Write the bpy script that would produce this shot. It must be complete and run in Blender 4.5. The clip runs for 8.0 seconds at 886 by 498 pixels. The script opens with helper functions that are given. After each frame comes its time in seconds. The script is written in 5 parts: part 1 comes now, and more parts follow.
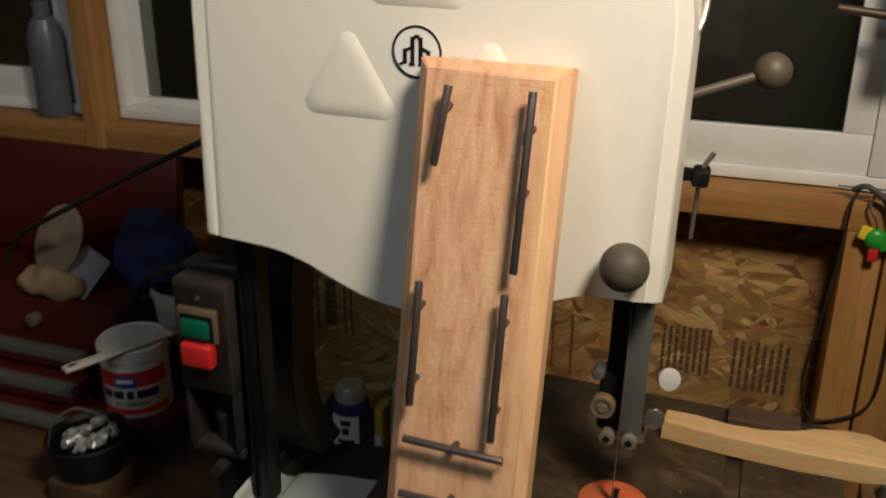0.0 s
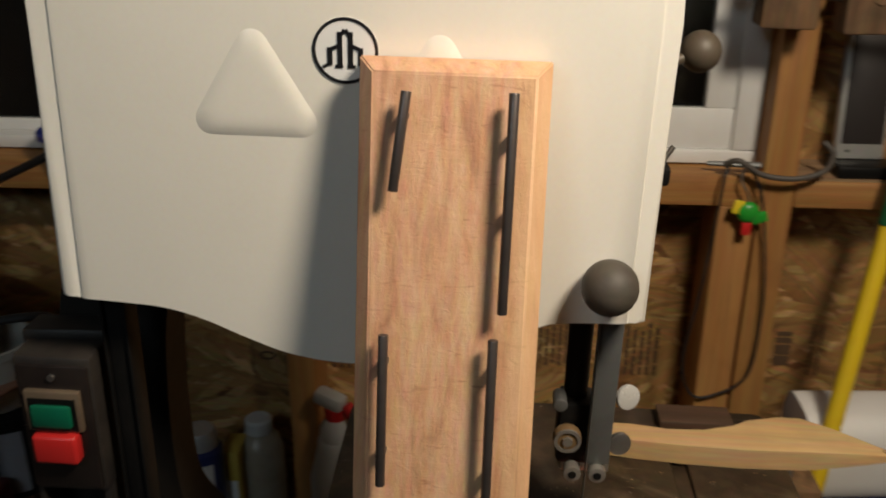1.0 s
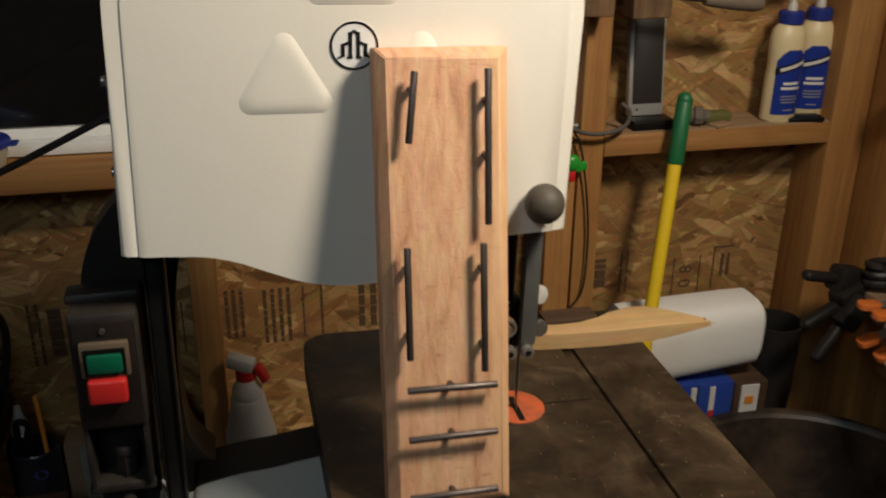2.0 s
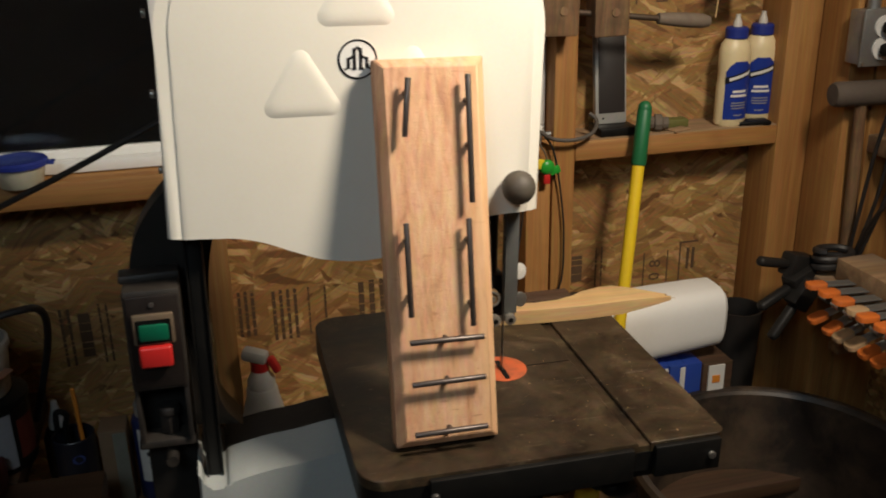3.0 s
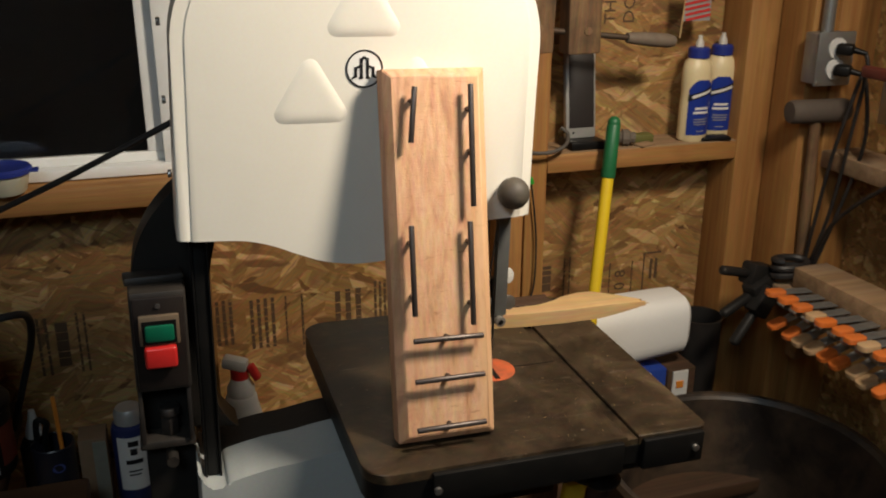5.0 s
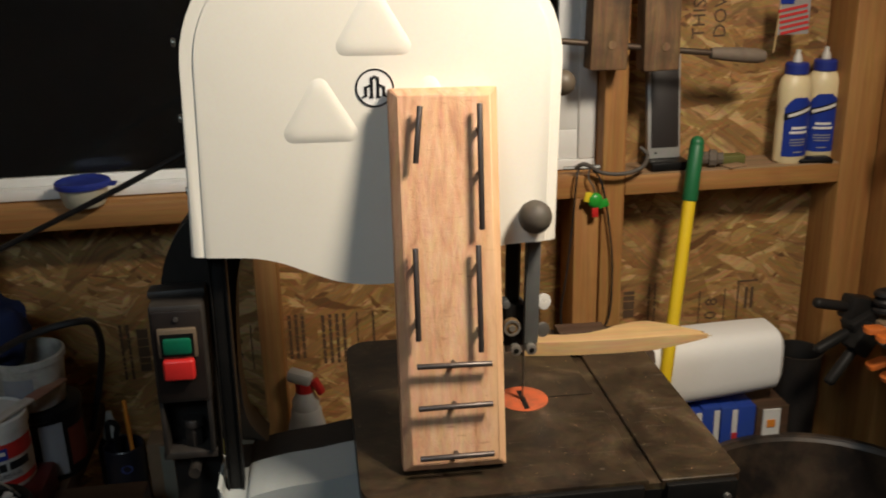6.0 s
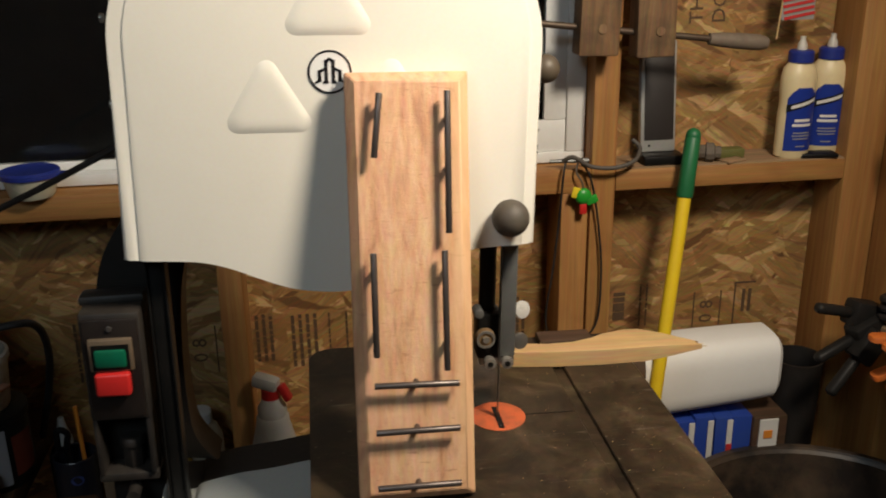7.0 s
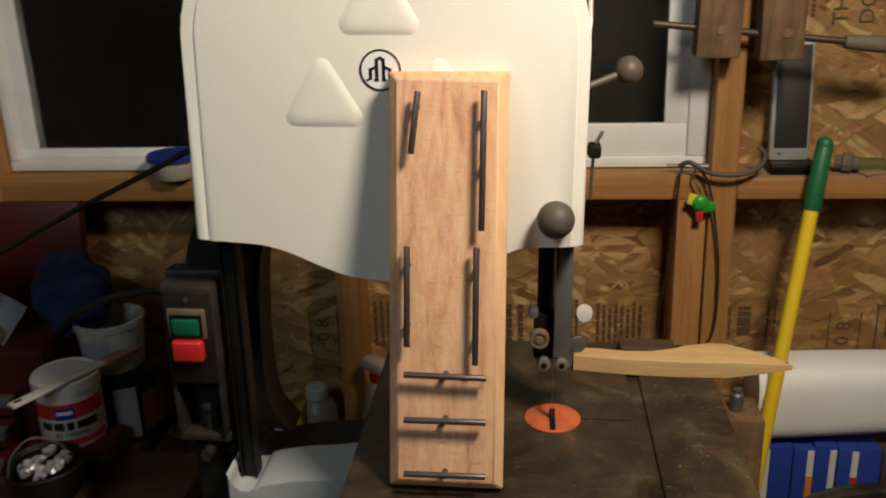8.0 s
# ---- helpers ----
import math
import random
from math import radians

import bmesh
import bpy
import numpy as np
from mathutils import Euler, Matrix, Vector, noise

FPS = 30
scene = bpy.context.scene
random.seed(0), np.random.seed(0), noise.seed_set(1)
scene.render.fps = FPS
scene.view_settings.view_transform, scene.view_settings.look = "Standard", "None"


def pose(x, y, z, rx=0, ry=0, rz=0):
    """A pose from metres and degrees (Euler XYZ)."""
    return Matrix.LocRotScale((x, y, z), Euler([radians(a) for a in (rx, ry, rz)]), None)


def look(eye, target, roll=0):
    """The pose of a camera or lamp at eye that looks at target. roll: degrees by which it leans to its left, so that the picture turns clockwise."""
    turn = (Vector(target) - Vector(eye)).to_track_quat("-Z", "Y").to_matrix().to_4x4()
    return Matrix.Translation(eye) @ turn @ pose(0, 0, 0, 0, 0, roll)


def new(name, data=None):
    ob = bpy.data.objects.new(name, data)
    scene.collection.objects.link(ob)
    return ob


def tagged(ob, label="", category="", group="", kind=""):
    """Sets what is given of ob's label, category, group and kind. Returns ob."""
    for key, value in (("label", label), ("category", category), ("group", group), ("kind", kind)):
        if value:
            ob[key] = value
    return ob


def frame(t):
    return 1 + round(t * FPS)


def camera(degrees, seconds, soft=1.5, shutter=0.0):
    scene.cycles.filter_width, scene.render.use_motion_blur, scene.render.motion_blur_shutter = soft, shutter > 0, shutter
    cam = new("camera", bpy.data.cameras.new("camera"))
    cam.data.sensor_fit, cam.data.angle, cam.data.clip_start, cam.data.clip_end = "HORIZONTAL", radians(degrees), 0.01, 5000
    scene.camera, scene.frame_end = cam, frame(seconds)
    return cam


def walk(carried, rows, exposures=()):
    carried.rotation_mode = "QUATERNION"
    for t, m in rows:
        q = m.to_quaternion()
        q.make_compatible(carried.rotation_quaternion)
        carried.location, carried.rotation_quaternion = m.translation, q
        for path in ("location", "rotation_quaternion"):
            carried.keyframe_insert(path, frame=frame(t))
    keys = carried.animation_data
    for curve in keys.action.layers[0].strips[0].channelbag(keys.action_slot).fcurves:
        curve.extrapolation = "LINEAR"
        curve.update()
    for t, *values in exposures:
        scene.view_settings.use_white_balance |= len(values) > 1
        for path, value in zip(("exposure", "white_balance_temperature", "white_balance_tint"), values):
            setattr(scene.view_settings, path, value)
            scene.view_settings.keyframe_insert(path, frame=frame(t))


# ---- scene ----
cam = camera(51.6, 8.0, soft=1.9, shutter=0.5)
PATH = [
    (0, (0.018, -0.027, 1.598), (-0.598, 1.723, 0.851), 0.1),
    (0.5, (-0.048, 0.054, 1.586), (-0.536, 1.847, 0.848), -2.7),
    (1, (-0.141, 0.071, 1.584), (-0.25, 1.909, 0.803), 0.3),
    (1.5, (-0.314, -0.036, 1.601), (0.043, 1.768, 0.815), 1.2),
    (2, (-0.337, -0.137, 1.619), (0.083, 1.656, 0.839), 0.4),
    (2.2, (-0.323, -0.187, 1.615), (0.102, 1.609, 0.845), -0.2),
    (3.3, (-0.442, -0.316, 1.631), (0.04, 1.492, 0.926), -2.1),
    (3.5, (-0.492, -0.318, 1.627), (0.103, 1.457, 0.922), -1.1),
    (4, (-0.552, -0.327, 1.621), (0.175, 1.401, 0.923), 0.4),
    (4.5, (-0.527, -0.33, 1.628), (0.157, 1.418, 0.936), -0.1),
    (5.8, (-0.321, -0.331, 1.619), (0.003, 1.534, 0.973), -0.4),
    (6, (-0.295, -0.337, 1.622), (-0.046, 1.541, 0.983), -1.5),
    (6.5, (-0.263, -0.312, 1.612), (-0.118, 1.58, 0.978), -3.1),
    (7, (-0.249, -0.236, 1.603), (0.006, 1.633, 0.938), -0.9),
    (7.5, (-0.168, -0.229, 1.61), (-0.135, 1.655, 0.942), -2.1),
    (8, (-0.084, -0.258, 1.605), (-0.285, 1.618, 0.944), -1.9),
]
walk(cam, [(t, look(eye, target, roll)) for t, eye, target, roll in PATH],
     exposures=[(0.0, -0.5), (1.0, -0.54), (1.5, -0.82), (2.0, -0.40), (2.2, -0.3), (3.5, 0.0), (6.0, -0.02), (6.5, -0.02), (7.0, -0.06), (7.5, 0.0), (8.0, -0.25)])

# ---- world and lamps ----
world = bpy.data.worlds.new("night")
scene.world = world
world.use_nodes = True
world.node_tree.nodes["Background"].inputs[0].default_value = (0.02, 0.025, 0.04, 1)
world.node_tree.nodes["Background"].inputs[1].default_value = 0.05


def area_lamp(name, eye, target, size, watts, colour, spread):
    data = bpy.data.lights.new(name, "AREA")
    data.shape, data.size, data.energy, data.color, data.spread = "DISK", size, watts, colour, radians(spread)
    ob = new(name, data)
    ob.matrix_basis = look(eye, target)
    return ob


LAMP = (0.33, 0.15, 2.16)
area_lamp("shop_lamp_light", LAMP, (-0.09, 0.67, 1.36), 0.24, 11.7, (1.0, 0.862, 0.690), 130)
# added cool fill that lifts the shadows; no fixture stands for it
area_lamp("cool_fill_light", (-0.85, -0.8, 2.36), (-0.4, 1.2, 1.1), 0.6, 9.2, (0.74, 0.90, 1.0), 180)

# ---- materials ----


def mat(name):
    m = bpy.data.materials.new(name)
    m.use_nodes = True
    return m, m.node_tree.nodes, m.node_tree.links, m.node_tree.nodes["Principled BSDF"]


def ramp(nodes, stops):
    r = nodes.new("ShaderNodeValToRGB")
    while len(r.color_ramp.elements) < len(stops):
        r.color_ramp.elements.new(0.5)
    for e, (p, c) in zip(r.color_ramp.elements, stops):
        e.position, e.color = p, (*c, 1)
    return r


def noise_tex(nodes, links, coords, scale, detail=4, rough=0.6, distort=0.0, stretch=None):
    n = nodes.new("ShaderNodeTexNoise")
    n.inputs["Scale"].default_value, n.inputs["Detail"].default_value = scale, detail
    n.inputs["Roughness"].default_value, n.inputs["Distortion"].default_value = rough, distort
    src = coords
    if stretch:
        mp = nodes.new("ShaderNodeMapping")
        mp.inputs["Scale"].default_value = stretch
        links.new(coords, mp.inputs["Vector"])
        src = mp.outputs["Vector"]
    links.new(src, n.inputs["Vector"])
    return n


def bump(nodes, links, bsdf, height, strength, distance):
    b = nodes.new("ShaderNodeBump")
    b.inputs["Strength"].default_value, b.inputs["Distance"].default_value = strength, distance
    links.new(height, b.inputs["Height"])
    links.new(b.outputs["Normal"], bsdf.inputs["Normal"])


def mixed(nodes, links, fac, a, b, mode="MIX"):
    m = nodes.new("ShaderNodeMix")
    m.data_type, m.blend_type = "RGBA", mode
    for sock, v in ((m.inputs[0], fac), (m.inputs[6], a), (m.inputs[7], b)):
        if hasattr(v, "links"):
            links.new(v, sock)
        elif isinstance(v, tuple):
            sock.default_value = (*v, 1)
        else:
            sock.default_value = v
    return m.outputs[2]


def surface(name, colour, rough=0.5, metal=0.0, wear=None, amount=0.35, scale=14, fine=160, relief=0.15, spec=0.5):
    """A plain coloured surface with two scales of wear and a fine relief."""
    m, nodes, links, bsdf = mat(name)
    co = nodes.new("ShaderNodeTexCoord").outputs["Object"]
    big = noise_tex(nodes, links, co, scale, 5, 0.65, 0.3)
    small = noise_tex(nodes, links, co, fine, 3)
    wear = wear or tuple(c * 0.62 for c in colour)
    r = ramp(nodes, [(0.42, (0, 0, 0)), (0.72, (1, 1, 1))])
    links.new(big.outputs["Fac"], r.inputs["Fac"])
    mul = nodes.new("ShaderNodeMath")
    mul.operation = "MULTIPLY"
    mul.inputs[1].default_value = amount
    links.new(r.outputs["Color"], mul.inputs[0])
    c1 = mixed(nodes, links, mul.outputs[0], colour, wear)
    c2 = mixed(nodes, links, 0.12, c1, small.outputs["Color"], "OVERLAY")
    links.new(c2, bsdf.inputs["Base Color"])
    rr = nodes.new("ShaderNodeMapRange")
    rr.inputs["To Min"].default_value, rr.inputs["To Max"].default_value = max(0.03, rough - 0.1), min(1, rough + 0.12)
    links.new(big.outputs["Fac"], rr.inputs["Value"])
    links.new(rr.outputs[0], bsdf.inputs["Roughness"])
    bsdf.inputs["Metallic"].default_value = metal
    bsdf.inputs["Specular IOR Level"].default_value = spec
    if relief:
        bump(nodes, links, bsdf, small.outputs["Fac"], relief, 0.001)
    return m


def wood(name, dark, light, grain=(60, 60, 2.2), rough=0.6, stain=None, stain_amount=0.3, relief=0.25):
    """Sawn wood: long grain bands along the axis of the small stretch, pores and stains; each piece differs."""
    m, nodes, links, bsdf = mat(name)
    tc = nodes.new("ShaderNodeTexCoord")
    info = nodes.new("ShaderNodeObjectInfo")
    add = nodes.new("ShaderNodeVectorMath")
    add.operation = "ADD"
    links.new(tc.outputs["Object"], add.inputs[0])
    links.new(info.outputs["Random"], add.inputs[1])
    co = add.outputs[0]
    bands = noise_tex(nodes, links, co, 1.0, 5, 0.6, 0.6, grain)
    pores = noise_tex(nodes, links, co, 6.0, 3, 0.7, 0.0, grain)
    blot = noise_tex(nodes, links, co, 9, 4, 0.6, 0.5)
    r = ramp(nodes, [(0.3, dark), (0.5, tuple((a + b) / 2 for a, b in zip(dark, light))), (0.68, light)])
    links.new(bands.outputs["Fac"], r.inputs["Fac"])
    c = mixed(nodes, links, 0.35, r.outputs["Color"], pores.outputs["Color"], "OVERLAY")
    st = ramp(nodes, [(0.5, (0, 0, 0)), (0.75, (stain_amount,) * 3)])
    links.new(blot.outputs["Fac"], st.inputs["Fac"])
    c = mixed(nodes, links, st.outputs["Color"], c, stain or tuple(v * 0.5 for v in dark))
    links.new(c, bsdf.inputs["Base Color"])
    bsdf.inputs["Roughness"].default_value = rough
    bump(nodes, links, bsdf, pores.outputs["Fac"], relief, 0.0015)
    return m


def strand_board():
    """Oriented strand board: overlapping flakes, each patch turned its own way."""
    m, nodes, links, bsdf = mat("strand_board")
    co = nodes.new("ShaderNodeTexCoord").outputs["Object"]
    warp = noise_tex(nodes, links, co, 22, 2)
    layers = []
    for k, (cell, flake, off) in enumerate(((11, 60, 0.0), (14, 82, 3.7), (9, 46, 8.1))):
        mv = nodes.new("ShaderNodeMapping")
        mv.inputs["Location"].default_value = (off, off * 0.7, off * 1.3)
        links.new(co, mv.inputs["Vector"])
        v = nodes.new("ShaderNodeTexVoronoi")
        v.inputs["Scale"].default_value = cell
        links.new(mv.outputs["Vector"], v.inputs["Vector"])
        sep = nodes.new("ShaderNodeSeparateColor")
        links.new(v.outputs["Color"], sep.inputs["Color"])
        ang = nodes.new("ShaderNodeMath")
        ang.operation = "MULTIPLY_ADD"
        ang.inputs[1].default_value, ang.inputs[2].default_value = 1.7, -0.85
        links.new(sep.outputs[0], ang.inputs[0])
        rot = nodes.new("ShaderNodeVectorRotate")
        rot.rotation_type = "Y_AXIS"
        links.new(mv.outputs["Vector"], rot.inputs["Vector"])
        links.new(ang.outputs[0], rot.inputs["Angle"])
        w = nodes.new("ShaderNodeVectorMath")
        w.operation = "MULTIPLY_ADD"
        w.inputs[1].default_value = (0.016, 0.016, 0.016)
        links.new(warp.outputs["Color"], w.inputs[0])
        links.new(rot.outputs["Vector"], w.inputs[2])
        st = nodes.new("ShaderNodeMapping")
        st.inputs["Scale"].default_value = (0.25, 1, 1.15)
        links.new(w.outputs[0], st.inputs["Vector"])
        f = nodes.new("ShaderNodeTexVoronoi")
        f.feature = "SMOOTH_F1"
        f.inputs["Scale"].default_value, f.inputs["Smoothness"].default_value = flake, 0.30
        links.new(st.outputs["Vector"], f.inputs["Vector"])
        fine = noise_tex(nodes, links, st.outputs["Vector"], 130, 3, 0.75, 0, (0.10, 1, 1.6))
        gaps = noise_tex(nodes, links, st.outputs["Vector"], 34, 2, 0.55, 0.6, (0.45, 1, 1.3))
        layers.append((f, fine, sep, gaps))
    s0 = nodes.new("ShaderNodeSeparateColor")
    links.new(layers[0][0].outputs["Color"], s0.inputs["Color"])
    s1 = nodes.new("ShaderNodeSeparateColor")
    links.new(layers[1][0].outputs["Color"], s1.inputs["Color"])
    s2 = nodes.new("ShaderNodeSeparateColor")
    links.new(layers[2][0].outputs["Color"], s2.inputs["Color"])
    tones = [(0.0, (0.13, 0.058, 0.018)), (0.10, (0.25, 0.128, 0.040)), (0.5, (0.325, 0.178, 0.058)), (0.76, (0.40, 0.232, 0.083)), (1.0, (0.60, 0.39, 0.17))]
    cols = []
    for s in (s0, s1, s2):
        r = ramp(nodes, tones)
        links.new(s.outputs[0], r.inputs["Fac"])
        cols.append(r.outputs["Color"])
    pick1 = ramp(nodes, [(0.48, (0, 0, 0)), (0.52, (1, 1, 1))])
    links.new(s0.outputs[1], pick1.inputs["Fac"])
    pick2 = ramp(nodes, [(0.6, (0, 0, 0)), (0.64, (1, 1, 1))])
    links.new(s2.outputs[2], pick2.inputs["Fac"])
    c = mixed(nodes, links, pick1.outputs["Color"], cols[0], cols[1])
    c = mixed(nodes, links, pick2.outputs["Color"], c, cols[2])
    c = mixed(nodes, links, 0.55, c, layers[0][1].outputs["Color"], "OVERLAY")
    c = mixed(nodes, links, 0.4, c, layers[1][1].outputs["Color"], "OVERLAY")
    for k in (0, 1):
        gap = ramp(nodes, [(0.61, (0, 0, 0)), (0.68, (0.55, 0.55, 0.55))])
        links.new(layers[k][3].outputs["Fac"], gap.inputs["Fac"])
        c = mixed(nodes, links, gap.outputs["Color"], c, (0.125, 0.058, 0.022))
    dirt = noise_tex(nodes, links, co, 5, 4)
    d = ramp(nodes, [(0.45, (0, 0, 0)), (0.8, (0.45, 0.45, 0.45))])
    links.new(dirt.outputs["Fac"], d.inputs["Fac"])
    c = mixed(nodes, links, d.outputs["Color"], c, (0.13, 0.075, 0.035))
    links.new(c, bsdf.inputs["Base Color"])
    bsdf.inputs["Roughness"].default_value = 0.62
    bump(nodes, links, bsdf, c, 0.35, 0.002)
    return m


def cedar():
    """Rough-sawn reddish cedar: upright grain, cross saw marks, darker streaks and a few knots."""
    m, nodes, links, bsdf = mat("cedar_face")
    co = nodes.new("ShaderNodeTexCoord").outputs["Object"]
    bands = noise_tex(nodes, links, co, 1.0, 4, 0.65, 0.5, (75, 75, 1.4))
    fine = noise_tex(nodes, links, co, 1.0, 3, 0.7, 0.3, (230, 200, 7))
    saw_marks = noise_tex(nodes, links, co, 1.0, 3, 0.7, 0.5, (9, 9, 420))
    chips = noise_tex(nodes, links, co, 1.0, 2, 0.5, 1.2, (55, 55, 300))
    blot = noise_tex(nodes, links, co, 11, 4, 0.6, 0.6)
    r = ramp(nodes, [(0.30, (0.40, 0.190, 0.105)), (0.43, (0.56, 0.305, 0.168)), (0.70, (0.68, 0.43, 0.262))])
    links.new(bands.outputs["Fac"], r.inputs["Fac"])
    c = mixed(nodes, links, 0.26, r.outputs["Color"], fine.outputs["Color"], "OVERLAY")
    c = mixed(nodes, links, 0.045, c, saw_marks.outputs["Color"], "OVERLAY")
    k = ramp(nodes, [(0.66, (0, 0, 0)), (0.76, (0.5, 0.5, 0.5))])
    links.new(chips.outputs["Fac"], k.inputs["Fac"])
    c = mixed(nodes, links, k.outputs["Color"], c, (0.28, 0.11, 0.05))
    p = ramp(nodes, [(0.45, (0, 0, 0)), (0.75, (0.55, 0.55, 0.55))])
    links.new(blot.outputs["Fac"], p.inputs["Fac"])
    c = mixed(nodes, links, p.outputs["Color"], c, (0.60, 0.33, 0.215))
    sep = nodes.new("ShaderNodeSeparateXYZ")
    wob = nodes.new("ShaderNodeVectorMath")
    wob.operation = "MULTIPLY_ADD"
    wob.inputs[1].default_value = (0.012, 0, 0)
    links.new(blot.outputs["Color"], wob.inputs[0])
    links.new(co, wob.inputs[2])
    links.new(wob.outputs[0], sep.inputs[0])
    near = nodes.new("ShaderNodeMapRange")
    near.inputs["From Min"].default_value, near.inputs["From Max"].default_value = -0.132, -0.124
    links.new(sep.outputs[0], near.inputs["Value"])
    sap = nodes.new("ShaderNodeMath")
    sap.operation = "MULTIPLY"
    sap.inputs[1].default_value = 0.5
    links.new(near.outputs[0], sap.inputs[0])
    c = mixed(nodes, links, sap.outputs[0], c, (0.70, 0.45, 0.24))
    links.new(c, bsdf.inputs["Base Color"])
    bsdf.inputs["Roughness"].default_value = 0.6
    rough = noise_tex(nodes, links, co, 1.0, 4, 0.75, 0.8, (150, 150, 190))
    marks = nodes.new("ShaderNodeMath")
    marks.operation = "MULTIPLY_ADD"
    marks.inputs[1].default_value = 0.22
    links.new(saw_marks.outputs["Fac"], marks.inputs[0])
    links.new(rough.outputs["Fac"], marks.inputs[2])
    h = nodes.new("ShaderNodeMath")
    h.operation = "MULTIPLY_ADD"
    h.inputs[1].default_value = 0.6
    links.new(fine.outputs["Fac"], h.inputs[0])
    links.new(marks.outputs[0], h.inputs[2])
    bump(nodes, links, bsdf, h.outputs[0], 0.42, 0.0012)
    return m


def stained_iron():
    """Ground cast iron, brown with old rust and oil, with fine scratches."""
    m, nodes, links, bsdf = mat("stained_table_iron")
    co = nodes.new("ShaderNodeTexCoord").outputs["Object"]
    big = noise_tex(nodes, links, co, 13, 6, 0.68, 0.5)
    small = noise_tex(nodes, links, co, 75, 4, 0.7)
    scratch = noise_tex(nodes, links, co, 1.0, 2, 0.6, 0.3, (18, 420, 20))
    specks = noise_tex(nodes, links, co, 210, 2, 0.5)
    r = ramp(nodes, [(0.30, (0.012, 0.008, 0.005)), (0.45, (0.031, 0.020, 0.011)), (0.56, (0.055, 0.036, 0.019)), (0.72, (0.125, 0.086, 0.048))])
    links.new(big.outputs["Fac"], r.inputs["Fac"])
    c = mixed(nodes, links, 0.35, r.outputs["Color"], small.outputs["Color"], "OVERLAY")
    s1 = ramp(nodes, [(0.66, (0, 0, 0)), (0.74, (0.35, 0.35, 0.35))])
    links.new(scratch.outputs["Fac"], s1.inputs["Fac"])
    c = mixed(nodes, links, s1.outputs["Color"], c, (0.24, 0.19, 0.14))
    s2 = ramp(nodes, [(0.72, (0, 0, 0)), (0.78, (0.7, 0.7, 0.7))])
    links.new(specks.outputs["Fac"], s2.inputs["Fac"])
    c = mixed(nodes, links, s2.outputs["Color"], c, (0.30, 0.24, 0.17))
    links.new(c, bsdf.inputs["Base Color"])
    bsdf.inputs["Metallic"].default_value = 0.25
    rr = nodes.new("ShaderNodeMapRange")
    rr.inputs["To Min"].default_value, rr.inputs["To Max"].default_value = 0.30, 0.62
    links.new(big.outputs["Fac"], rr.inputs["Value"])
    links.new(rr.outputs[0], bsdf.inputs["Roughness"])
    bump(nodes, links, bsdf, small.outputs["Fac"], 0.12, 0.001)
    return m


OSB = strand_board()
PINE_V = wood("pine_upright", (0.27, 0.115, 0.031), (0.40, 0.205, 0.063), (70, 70, 2.5), 0.6)
PINE_H = wood("pine_level", (0.27, 0.115, 0.031), (0.40, 0.205, 0.063), (2.5, 70, 70), 0.6)
DUSTY_H = wood("dusty_pine", (0.20, 0.12, 0.06), (0.34, 0.22, 0.12), (2.5, 50, 50), 0.8, (0.25, 0.2, 0.15), 0.6)
BOARD_WOOD = cedar()
OFFCUT_WOOD = wood("plywood_offcut", (0.48, 0.30, 0.13), (0.58, 0.39, 0.19), (2.0, 40, 40), 0.6)
OLD_WOOD = wood("old_clamp_wood", (0.085, 0.045, 0.021), (0.24, 0.138, 0.065), (45, 45, 5), 0.75, (0.035, 0.024, 0.017), 0.85, 0.4)
DARK_WOOD = wood("dark_bench_wood", (0.045, 0.024, 0.014), (0.10, 0.055, 0.03), (3, 40, 40), 0.55)
CREAM = surface("cream_enamel", (0.78, 0.755, 0.68), 0.30, 0, (0.66, 0.62, 0.52), 0.25, 6, 260, 0.05)
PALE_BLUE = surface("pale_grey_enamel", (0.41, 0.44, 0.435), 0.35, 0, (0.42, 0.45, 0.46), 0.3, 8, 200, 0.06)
BLACK_CAST = surface("black_cast_iron", (0.012, 0.0115, 0.011), 0.5, 0, (0.035, 0.028, 0.022), 0.4, 12, 90, 0.3, 0.25)
BLACK_PAINT = surface("black_paint", (0.006, 0.006, 0.006), 0.42, 0, (0.02, 0.017, 0.014), 0.3, 14, 160, 0.1, 0.22)
TABLE_IRON = stained_iron()
ROD_STEEL = surface("blackened_rod_steel", (0.105, 0.088, 0.082), 0.38, 0.65, (0.04, 0.035, 0.034), 0.5, 30, 200, 0.1)
STEEL = surface("worn_steel", (0.42, 0.41, 0.39), 0.3, 0.9, (0.25, 0.23, 0.2), 0.5, 25, 200, 0.1)
GREY_STEEL = surface("grey_guard_steel", (0.16, 0.165, 0.16), 0.45, 0.5, (0.1, 0.1, 0.1), 0.4, 25, 200, 0.1)
CHROME = surface("bright_chrome", (0.78, 0.78, 0.75), 0.28, 0.45, (0.6, 0.6, 0.58), 0.2, 30, 200, 0)
DUSTY_BLACK = surface("dusty_black_plastic", (0.013, 0.011, 0.010), 0.55, 0, (0.050, 0.040, 0.031), 0.55, 22, 60, 0.2)
SWITCH_FACE = surface("switch_plate", (0.015, 0.011, 0.010), 0.4, 0.1, (0.036, 0.027, 0.021), 0.5, 18, 120, 0.1)
GREEN_BTN = surface("green_button", (0.004, 0.115, 0.06), 0.3, 0, None, 0.3, 40, 200, 0.03)
RED_BTN = surface("red_button", (0.52, 0.022, 0.02), 0.35, 0, (0.5, 0.02, 0.02), 0.3, 40, 200, 0.03)
